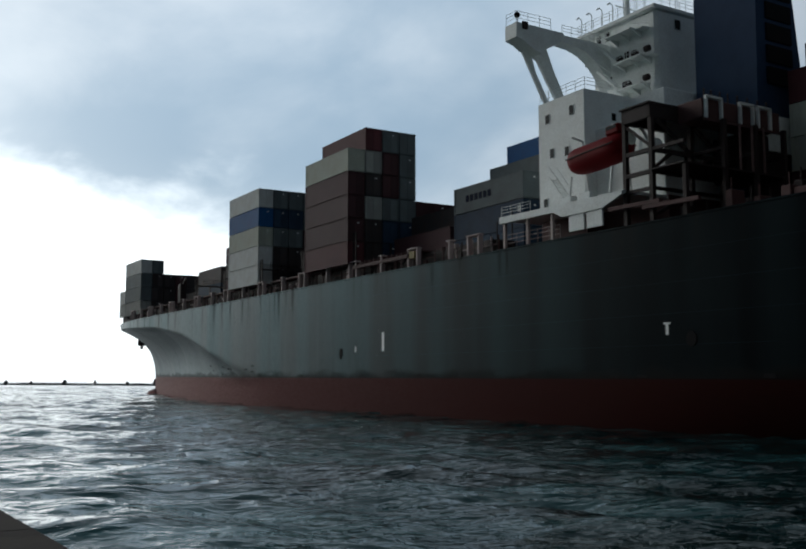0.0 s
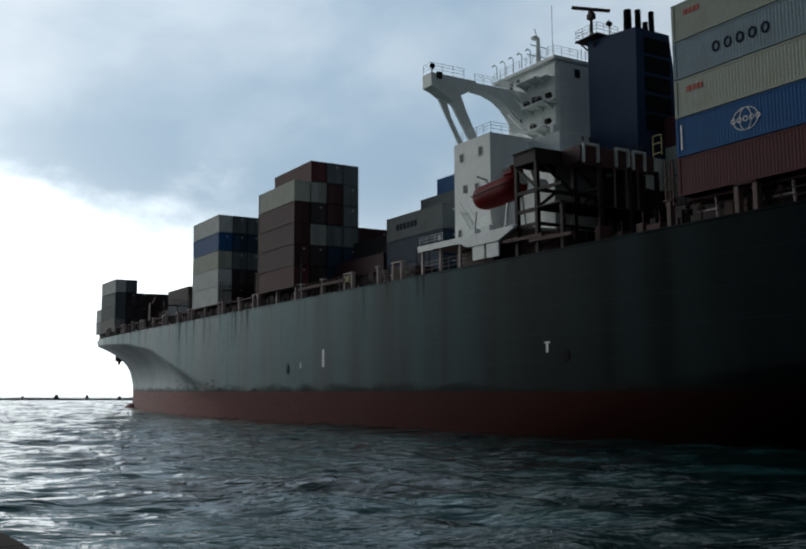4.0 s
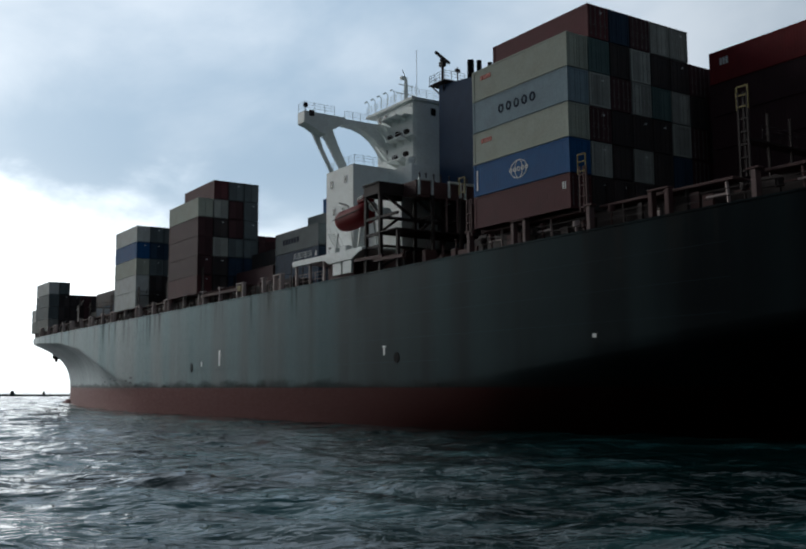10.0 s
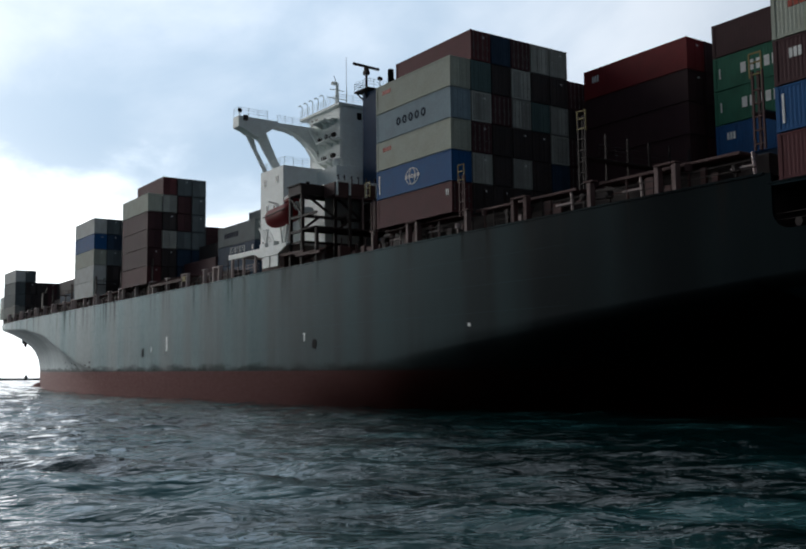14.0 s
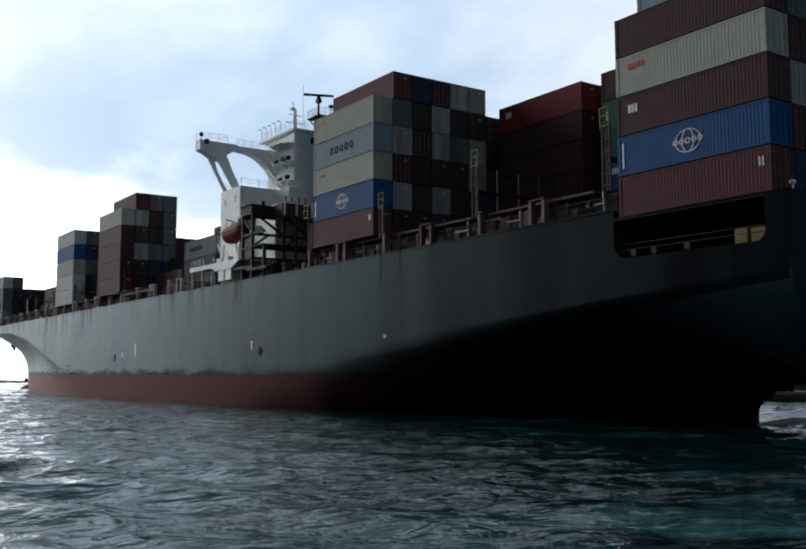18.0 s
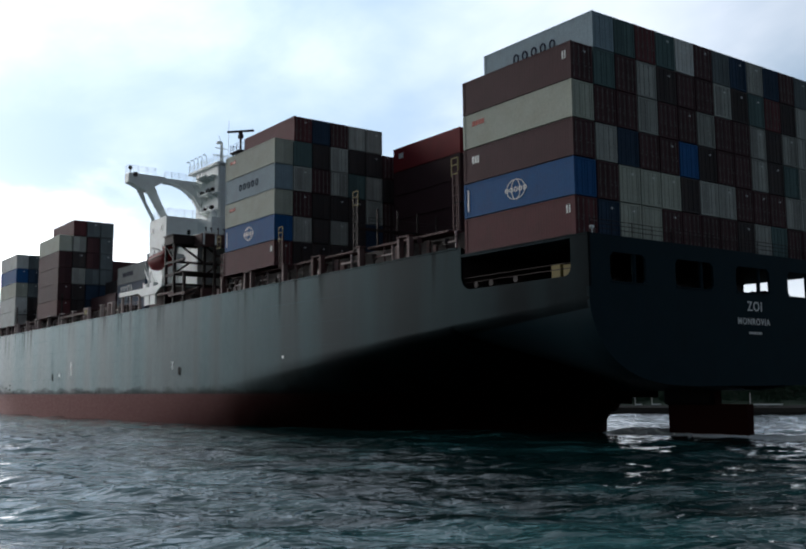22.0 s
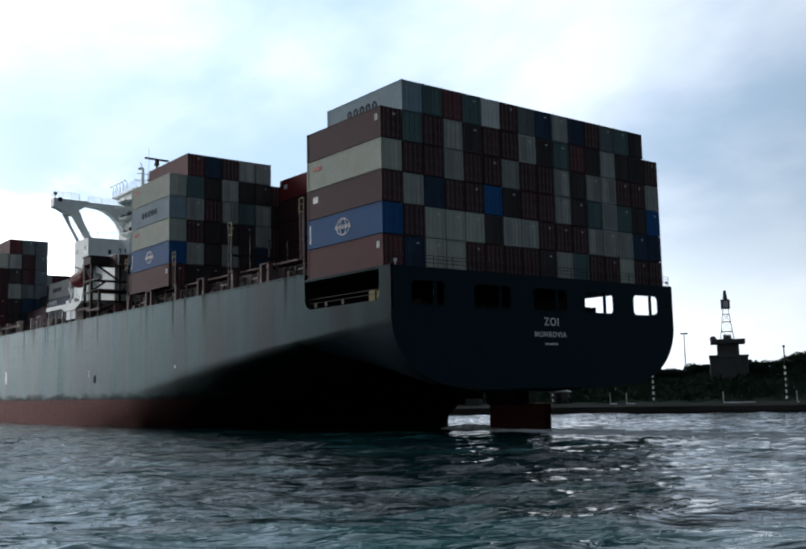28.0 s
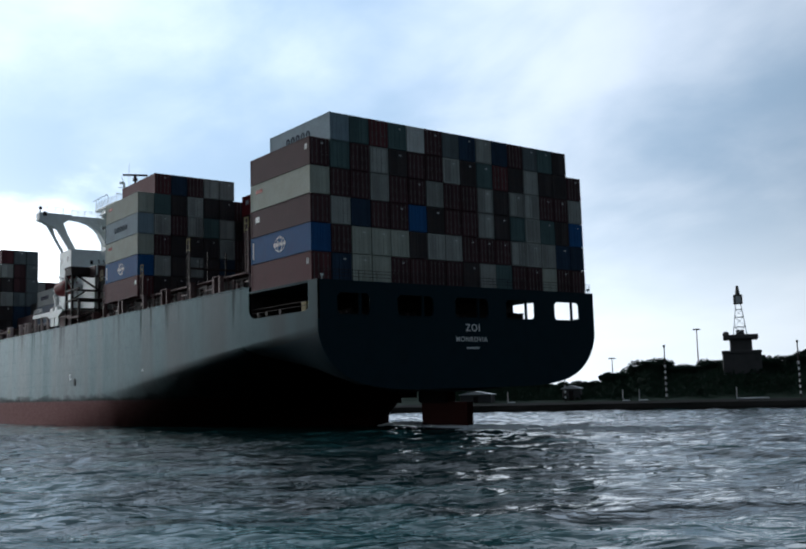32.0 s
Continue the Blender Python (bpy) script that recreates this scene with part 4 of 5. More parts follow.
def stair(name, a, b, w, mat):
    """A ship's stair from a to b, w wide across x."""
    bm = B()
    a, b = Vector(a), Vector(b)
    for s in (-w / 2, w / 2):
        beam(bm, a + Vector((s, 0, 0)), b + Vector((s, 0, 0)), .08, .22)
        beam(bm, a + Vector((s, 0, 1)), b + Vector((s, 0, 1)), .05)
    n = int(abs(b.z - a.z) / .24)
    for i in range(1, n):
        p = a.lerp(b, i / n)
        box(bm, p.x - w / 2, p.x + w / 2, p.y - .12, p.y + .12, p.z - .02, p.z + .02)
    return part(name, bm, mat, ship)


def bridge_house():
    y0, y1 = 84.5, 91.0
    # lower house, full depth to the deck
    bm = B(); box(bm, px(4.1), px(35.0), y0, y1, 18.4, 29.6, .06); part("deck_house", bm, WHITE, ship, "white painted steel house")
    # red oxide below the boat deck: shade under the platform put into the colour
    bm = B(); box(bm, px(4.3), px(34.8), y0 + .1, y1 - .1, 15.4, 18.62); part("shaded_house_base", bm, STEEL_RED, ship)
    window_row(ship, "x", px(4.1), [(86.2, 28.0), (89.6, 27.9), (89.0, 24.5), (86.9, 24.3), (90.0, 19.9)], .55, .85)
    window_row(ship, "y", y0, [(px(7.6), 27.4)], .5, .7)
    railing(ship, [(px(4.3), y1 - .1, 29.6), (px(4.3), y0 + .1, 29.6), (px(9.5), y0 + .1, 29.6)], 1.1, 1.3)
    # tower with the wheelhouse
    bm = B(); box(bm, px(11.6), px(27.5), 82.8, 91.4, 25.8, 38.1, .3); part("bridge_tower", bm, WHITE, ship, "white painted bridge tower")
    bm = B(); box(bm, px(11.2), px(27.9), 82.6, 93.4, 38.05, 38.4, .04); part("wheelhouse_roof", bm, WHITE, ship)
    bm = B(); box(bm, px(11.4), px(27.7), 88.6, 92.4, 35.0, 35.3, .04); part("bridge_deck", bm, WHITE, ship)
    window_row(ship, "y", 82.8, [(px(14.4), 36.9)], .75, .95)
    window_row(ship, "x", px(11.6), [(87.0, 31.6), (86.6, 34.5), (89.0, 32.6), (89.2, 37.2), (90.4, 37.2)], .6, .9)
    for z, ya, yb, w in ((36.3, 83.6, 88.0, 1.6), (33.4, 82.4, 87.0, 1.6), (30.7, 82.4, 86.8, 1.6)):
        bm = B()
        box(bm, px(11.65 - w), px(11.65), ya + 1.0, yb, z + .04, z + .18, .02)
        box(bm, px(11.65 - w * .6), px(11.65), ya, ya + 1.05, z + .03, z + .17, .02)
        part("side_platform", bm, WHITE, ship, "white bracketed side platform")
        for yk in (ya + 1.1, (ya + yb) / 2 + .4, yb - .2):
            bm = B()
            prism(bm, [(px(11.65), z + .04), (px(11.65 - w * .85), z + .04), (px(11.65), z - .55)], yk - .05, yk + .05)
            part("platform_bracket", bm, WHITE, ship)
        railing(ship, [(px(11.65), ya + .05, z + .18), (px(11.75 - w), ya + 1.1, z + .18), (px(11.75 - w), yb - .05, z + .18)], .95, 1.5)
    stair("outside_stair", (px(10.4), 89.4, 36.3), (px(10.4), 86.6, 33.6), .7, WHITE)
    stair("outside_stair", (px(10.4), 89.2, 33.4), (px(10.4), 86.4, 30.9), .7, WHITE)
    for y, z in ((83.0, 34.0), (84.6, 34.0), (86.6, 34.0), (83.2, 31.3), (85.6, 31.3)):
        bm = B(); bmesh.ops.create_cone(bm, cap_ends=True, segments=12, radius1=.3, radius2=.3, depth=.5, matrix=Matrix.Translation((px(10.6), y, z)) @ Matrix.Rotation(radians(90), 4, "X")); part("deck_fan", bm, STEEL_DARK, ship)
    bm = B(); bmesh.ops.create_uvsphere(bm, u_segments=14, v_segments=8, radius=.55, matrix=Matrix.Translation((px(10.2), 81.6, 30.0))); bar(bm, (px(10.2), 81.6, 28.9), (px(10.2), 81.6, 29.8), .2); part("aerial_dome", bm, WHITE, ship)
    # railed top of the wheelhouse with lamps and aerials
    railing(ship, [(px(11.3), 93.2, 38.4), (px(11.3), 82.8, 38.4), (px(27.6), 82.8, 38.4)], 1.1, 1.1)
    for y in (86.4, 87.9, 89.4, 90.9, 92.4):
        bm = B()
        bar(bm, (px(11.1), y, 38.4), (px(11.1), y, 39.9), .1)
        bar(bm, (px(11.1), y, 39.9), (px(10.85), y + .1, 40.15), .1)
        bar(bm, (px(10.85), y + .1, 40.15), (px(10.6), y + .2, 39.95), .16)
        part("deck_lamp", bm, WHITE, ship)
    # signal mast
    bm = B(); bmesh.ops.create_cone(bm, cap_ends=True, segments=10, radius1=.42, radius2=.2, depth=5.2, matrix=Matrix.Translation((px(15.6), 90.5, 41.0)))
    part("mast_pole", bm, WHITE, ship)
    for z, w in ((41.4, 1.6), (42.6, 1.1)):
        bm = B(); bar(bm, (px(15.6) - w, 90.5, z), (px(15.6) + w, 90.5, z), .14); part("mast_yard", bm, WHITE, ship)
    bm = B(); box(bm, px(14.8), px(15.5), 90.2, 90.8, 43.3, 43.7, .05); bar(bm, (px(15.6), 90.5, 43.4), (px(15.1), 90.5, 44.6), .12); part("mast_lamp", bm, WHITE, ship)
    for x, y, z in ((15.6, 88, 46.6), (17.5, 91, 43.2), (19.4, 87.5, 42.2), (20.0, 87.5, 42.0)):
        bm = B(); bar(bm, (px(x), y, 38.4), (px(x), y, z), .07); part("aerial", bm, WHITE, ship)
    # bridge wing: deck beam, end cab, two raking legs
    for s in (-1, 1):
        def X(v):
            return px(v) * (1 if s < 0 else -1)
        bm = B()
        prism(bm, [(X(-.16), 36.35), (X(-.16), 34.95), (X(.7), 34.7), (X(1.4), 34.3), (X(2.1), 34.0), (X(2.75), 33.8), (X(3.3), 34.3), (X(4.2), 34.8), (X(4.9), 35.3), (X(5.5), 35.6), (X(5.5), 36.3)], 88.7, 90.4)
        part("wing_cab", bm, WHITE, ship, "white end of the bridge wing")
        bm = B()
        prism(bm, [(X(5.5), 36.2), (X(5.5), 35.55), (X(7.2), 35.4), (X(8.5), 35.0), (X(9.6), 34.3), (X(10.5), 33.4), (X(11.65), 31.7), (X(11.65), 36.2)], 88.9, 90.3)
        part("bridge_wing", bm, WHITE, ship, "white bridge wing on an arched bracket")
        for o in ([(1.4, 34.45), (2.1, 34.1), (2.55, 33.95), (3.05, 32.4), (4.65, 29.6), (4.12, 29.6)], [(2.8, 33.9), (3.0, 34.3), (4.4, 34.9), (5.2, 33.0), (7.0, 29.6), (5.8, 29.6), (4.35, 31.9), (3.3, 33.6)]):
            bm = B()
            prism(bm, [(X(p), q) for p, q in o], 89.95, 90.25)
            part("wing_strut", bm, WHITE, ship)
        railing(ship, [(X(4.0), 88.8, 36.35), (X(-.1), 88.8, 36.35), (X(-.1), 90.3, 36.35)], 1.1, 1.6)
        railing(ship, [(X(5.5), 88.95, 36.2), (X(11.2), 88.95, 36.2)], 1.0, 1.2)
        bm = B(); bar(bm, (X(.1), 88.9, 36.2), (X(.1), 88.9, 36.9), .1); bmesh.ops.create_uvsphere(bm, u_segments=10, v_segments=8, radius=.3, matrix=Matrix.Translation((X(.1), 88.9, 37.1))); part("wing_searchlight", bm, BLACK, ship)
        bm = B(); box(bm, min(X(.5), X(1.1)), max(X(.5), X(1.1)), 88.5, 88.8, 35.8, 36.5, .05); part("wing_console", bm, STEEL_DARK, ship)
    # funnel with louvres, radar platform, exhausts
    bm = B()
    lo = [bm.verts.new((px(a), c, 16)) for a, c in ((12.6, 72.9), (20.6, 72.9), (20.6, 79.2), (12.6, 79.2))]
    hi = [bm.verts.new((px(a), c, d)) for a, c, d in ((12.8, 72.6, 38.3), (17.3, 72.6, 38.3), (17.3, 79.3, 39.0), (12.8, 79.3, 39.0))]
    for k in range(4):
        bm.faces.new((lo[k], lo[(k + 1) % 4], hi[(k + 1) % 4], hi[k]))
    bm.faces.new(hi)
    part("funnel", bm, FUNNEL, ship, "dark blue funnel casing")
    for k in range(5):
        bm = B(); box(bm, px(13.9), px(17.2), 72.5, 72.7, 28.4 + k * 1.9, 29.9 + k * 1.9, .04); part("funnel_louvre", bm, BLACK, ship)
    for x, y, h, r in ((14.4, 75.2, 41.2, .42), (15.1, 74.5, 41.1, .32), (15.9, 73.5, 40.7, .3), (15.6, 76.6, 40.6, .3), (16.6, 75, 40.3, .3)):
        bm = B(); bmesh.ops.create_cone(bm, cap_ends=True, segments=14, radius1=r, radius2=r * .92, depth=4, matrix=Matrix.Translation((px(x), y, h - 2)))
        part("exhaust_pipe", bm, BLACK, ship, "sooty exhaust pipe")
    bm = B(); box(bm, px(12.2), px(15.4), 77.3, 80.6, 39.1, 39.25, .03); part("radar_platform", bm, STEEL_DARK, ship)
    for y in (77.9, 80.2):
        bm = B(); beam(bm, (px(13.2), 78.8, 37.4), (px(12.4), y, 39.1), .16); part("platform_bracket", bm, STEEL_DARK, ship)
    railing(ship, [(px(15.2), 80.5, 39.25), (px(12.3), 80.5, 39.25), (px(12.3), 77.4, 39.25), (px(15.2), 77.4, 39.25)], 1.1, .9, STEEL_DARK)
    bm = B(); bar(bm, (px(13.3), 79.2, 39.2), (px(13.3), 79.2, 41.6), .32, 8); box(bm, px(13.0), px(13.6), 78.8, 79.6, 41.4, 42.0, .06); part("radar_post", bm, STEEL_DARK, ship)
    bm = B(); bar(bm, (px(14.6), 78.0, 39.2), (px(14.6), 78.0, 41.2), .12); box(bm, px(14.3), px(14.9), 77.8, 78.2, 40.6, 41.0, .05); part("horn_post", bm, STEEL_DARK, ship)
    # after deck house under the funnel
    bm = B(); box(bm, px(5.4), px(33.7), 76.3, 86.6, 18.6, 25.9, .06); part("engine_casing", bm, WHITE, ship, "white engine casing")
    bm = B(); box(bm, px(5.5), px(33.6), 76.1, 86.5, 15.4, 18.62); part("casing_base", bm, STEEL_RED, ship)
    bm = B(); box(bm, px(12.6), px(26.5), 71.9, 76.1, 22.3, 25.4, .06); part("engine_casing", bm, WHITE, ship, "white engine casing")
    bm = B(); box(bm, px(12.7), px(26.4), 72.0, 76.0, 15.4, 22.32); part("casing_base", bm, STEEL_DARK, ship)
    bm = B(); box(bm, px(9.0), px(30), 79.6, 86.55, 25.8, 29.2, .06); part("engine_casing", bm, WHITE, ship, "white engine casing")
    window_row(ship, "y", 76.3, [(px(8.0), 21.6), (px(10.6), 21.6)], .8, 1.2)
    bm = B(); bmesh.ops.create_cone(bm, cap_ends=True, segments=16, radius1=.9, radius2=.9, depth=.5, matrix=Matrix.Translation((px(9.8), 83.5, 28.6)) @ Matrix.Rotation(radians(90), 4, "Y")); part("vent_cowl", bm, WHITE, ship)


bridge_house()


def radar_scanner():
    """The turning scanner of the radar, on its post."""
    bm = B()
    box(bm, -2.1, 2.1, -.16, .16, 0, .3, .05)
    box(bm, -.25, .25, -.25, .25, -.35, .02, .04)
    ob = part("radar_scanner", bm, STEEL_DARK, ship, "long dark radar scanner bar")
    ob.location = (px(13.3), 79.2, 42.35)
    return ob


scanner = radar_scanner()


def lifeboat_station():
    # steel tower that carries boat and stores crane
    def post(a, b, w=.34, name="tower_post", mat=STEEL_DARK):
        part(name, beam(B(), a, b, w), mat, ship)
    xs, ysq = (.7, 5.0, 8.6, 12.0), (73.2, 76.0)
    for x in xs:
        for y in ysq if x < 1 else ysq[:1]:
            post((px(x), y, DECK), (px(x), y, 24.8), .36)
        post((px(x), 69.9, DECK), (px(x), 69.9, 23.4 if x > 1 else 19.4), .34)
        post((px(x), 69.9, 21.2), (px(x), ysq[0], 21.2), .26, "tower_girder")
    for z, w in ((18.2, .26), (19.5, .3), (21.2, .3)):
        post((px(xs[0]), ysq[0], z), (px(xs[-1]), ysq[0], z), w, "tower_girder")
        post((px(xs[0]), ysq[0], z), (px(xs[0]), ysq[1], z), w, "tower_girder")
    for xa, xb, za, zb in ((.7, 5.0, 24.0, 21.3), (5.0, 8.6, 23.8, 21.3), (.7, 2.9, 19.6, 21.2), (5.0, 7.0, 19.6, 21.2), (.7, 5.0, 16.0, 18.2)):
        post((px(xa), 73.2, za), (px(xb), 73.2, zb), .24, "tower_brace")
    post((px(.7), 76.0, 23.6), (px(.7), 73.2, 21.4), .2, "tower_brace")
    # deep roof girders with a light slab
    for y in ysq:
        bm = B(); box(bm, px(.45), px(12.2 if y < 74 else 5.2), y - .16, y + .16, 23.7, 24.8, .03); part("roof_girder", bm, STEEL_DARK, ship)
    bm = B(); box(bm, px(.45), px(.8), 73.2, 76.0, 23.7, 24.8, .03); part("roof_girder", bm, STEEL_DARK, ship)
    bm = B(); box(bm, px(.3), px(12.3), 73.0, 76.25, 24.8, 24.95, .02); part("tower_roof", bm, STEEL_DARK, ship)
    bm = B(); box(bm, px(.4), px(12.3), 69.8, 73.3, 19.5, 19.62); part("tower_floor", bm, STEEL_DARK, ship)
    bm = B(); box(bm, px(3.4), px(12.4), 70.5, 73.0, 23.5, 25.0, .05); part("store_house", bm, STEEL_RED, ship)
    # solid dark box added for the recess: its shade put into colour and shape
    bm = B(); box(bm, px(9.6), px(12.4), 71.6, 75.0, 19.6, 23.4, .05); part("shaded_recess", bm, STEEL_DARK, ship)
    for x0, x1 in ((3.55, 5.4), (7.4, 9.05), (9.5, 11.1)):
        bm = B()
        box(bm, px(x0), px(x0 + .17), 70.2, 70.5, 23.4, 25.2, .02)
        box(bm, px(x1 - .17), px(x1), 70.2, 70.5, 23.4, 25.2, .02)
        box(bm, px(x0), px(x1), 70.2, 70.5, 25.0, 25.2, .02)
        part("white_frame", bm, WHITE, ship, "white hoop-shaped stanchion")
    bm = B(); box(bm, px(3.4), px(12.4), 70.3, 70.45, 23.2, 23.42, .02); part("store_sill", bm, STEEL_RED, ship)
    for x in (4.2, 5.0, 6.0, 6.9, 8.0, 9.2, 10.4, 11.5):
        bm = B(); bar(bm, (px(x), 71.0, 25.0), (px(x), 71.0, 25.9), .14); bar(bm, (px(x), 71.0, 25.9), (px(x) - .25, 70.8, 25.75), .16); part("vent_pipe", bm, STEEL_DARK, ship)
    for x in (6.8, 8.2, 9.6):
        bm = B(); beam(bm, (px(x), 69.9, 19.6), (px(x), 69.9, 23.3), .14); part("stanchion", bm, STEEL_DUSKY, ship)
    bm = B(); box(bm, px(1.1), px(2.6), 73.6, 75.2, 21.3, 22.4, .3); beam(bm, (px(1.4), 74.3, 22.2), (px(2.2), 75.8, 23.6), .28); part("boat_winch", bm, WHITE, ship)
    # lower machinery between the posts
    rng = random.Random(9)
    for k in range(14):
        y, x, h = rng.uniform(58, 73), rng.uniform(1.2, 5), rng.uniform(.8, 2.2)
        bm = B()
        box(bm, px(x), px(x + rng.uniform(.6, 1.4)), y, y + rng.uniform(.6, 1.6), DECK, DECK + h, .06)
        bar(bm, (px(x) + .3, y + .3, DECK + h - .02), (px(x) + .3, y + .3, DECK + h + .9), .12)
        part("machinery", bm, (STEEL_RED, STEEL_DARK, STEEL_DARK)[k % 3], ship)
    # boat platform, white, with a raked apron
    bm = B(); plate(bm, [(91.9, 17.88), (84.2, 17.83), (83.0, 17.27), (78.05, 17.3), (75.85, 18.1), (75.85, 18.35), (91.9, 18.5)], px(.0), px(.3)); part("platform_apron", bm, WHITE, ship)
    bm = B(); box(bm, px(.25), px(5.2), 75.9, 91.9, 18.2, 18.45); part("boat_platform", bm, WHITE, ship, "white boat deck")
    for y in (84.6, 88.0, 91.4):
        bm = B(); box(bm, px(.3), px(.55), y, y + .3, DECK, 18.2); part("platform_post", bm, STEEL_PALE, ship)
    for y0, y1 in ((78.2, 80.1), (80.4, 82.3)):
        bm = B(); box(bm, px(.12), px(.3), y0, y1, 15.9, 17.25, .02); part("side_panel", bm, WHITE, ship)
    for y0, z0 in ((77.6, 17.1), (73.8, 16.7)):
        bm = B(); beam(bm, (px(.3), y0, z0), (px(.3), y0 - 5.5, z0 - .1), .3); part("platform_strut", bm, STEEL_RED, ship)
    railing(ship, [(px(.3), 83.6, DECK), (px(.3), 91.2, DECK)], 1.3, 1.4, STEEL_PALE)
    railing(ship, [(px(.2), 87.5, 18.5), (px(.2), 91.8, 18.5)], .9, 1.4)
    for y in (80.0, 82.4):
        bm = B(); box(bm, px(.5), px(1.3), y, y + 1.5, 18.45, 19.1, .1); part("liferaft_case", bm, WHITE, ship)
    # davits
    for y in (78.2, 83.2):
        bm = B()
        beam(bm, (px(3.4), y, 18.7), (px(2.6), y, 24.2), .2)
        beam(bm, (px(2.6), y, 24.2), (px(1.4), y, 24.4), .16)
        beam(bm, (px(1.0), y, 18.7), (px(1.3), y, 20.9), .18)
        part("davit", bm, WHITE, ship)
    stair("platform_stair", (px(2.4), 84.4, 18.5), (px(2.4), 87.0, 21.6), .9, WHITE)
    bm = B(); bar(bm, (px(1.2), 91.5, DECK), (px(1.2), 91.5, 19.4), .12); bar(bm, (px(.2), 92.5, DECK), (px(.2), 92.5, 18.2), .1); part("stanchion", bm, STEEL_DARK, ship)


lifeboat_station()


def lifeboat():
    """An enclosed boat slung in its davits: lofted hull with a canopy and a raised helm."""
    bm = B()
    L, n, m = 7.2, 22, 18
    rings = []
    for i in range(n + 1):
        t = i / n
        y = (t - .5) * L
        fat = max(0.04, 1 - abs(2 * t - 1) ** 5.5) ** .5
        ring = []
        for k in range(m):
            a = 2 * math.pi * k / m
            r = 1.0 if math.sin(a) < 0 else .92
            ring.append(bm.verts.new((1.3 * fat * math.cos(a), y, 1.27 * r * (fat ** .6) * math.sin(a) + .22 * max(0, 2 * t - 1) ** 2)))
        rings.append(ring)
    for a, b in zip(rings, rings[1:]):
        for k in range(m):
            bm.faces.new((a[k], b[k], b[(k + 1) % m], a[(k + 1) % m]))
    bm.faces.new(rings[0][::-1])
    bm.faces.new(rings[-1])
    ob = new("lifeboat", mesh("lifeboat", bm, ORANGE, True))
    tagged(ob, "enclosed orange-red lifeboat slung in white davits", "lifeboat")
    bm = B(); box(bm, -.7, .7, -3.0, -1.4, 1.0, 1.85, .15); part("helm_dome", bm, ORANGE, ob)
    bm = B()
    for s in (-1, 1):
        bar(bm, (s * 1.31, -2.9, .12), (s * 1.31, 2.9, .12), .12)
    part("rubbing_band", bm, STEEL_DARK, ob)
    bm = B(); box(bm, -.72, -.68, -2.8, -1.6, 1.45, 1.75, .01); part("boat_window", bm, GLASS_DARK, ob)
    bm = B(); bmesh.ops.create_cone(bm, cap_ends=True, segments=14, radius1=.55, radius2=.5, depth=.12, matrix=Matrix.Translation((0, -3.68, .35)) @ Matrix.Rotation(radians(90), 4, "X")); part("aft_hatch", bm, WHITE, ob)
    AFLOAT.append((ob, pose(px(1.9), 80.2, 22.35, -4)))


lifeboat()


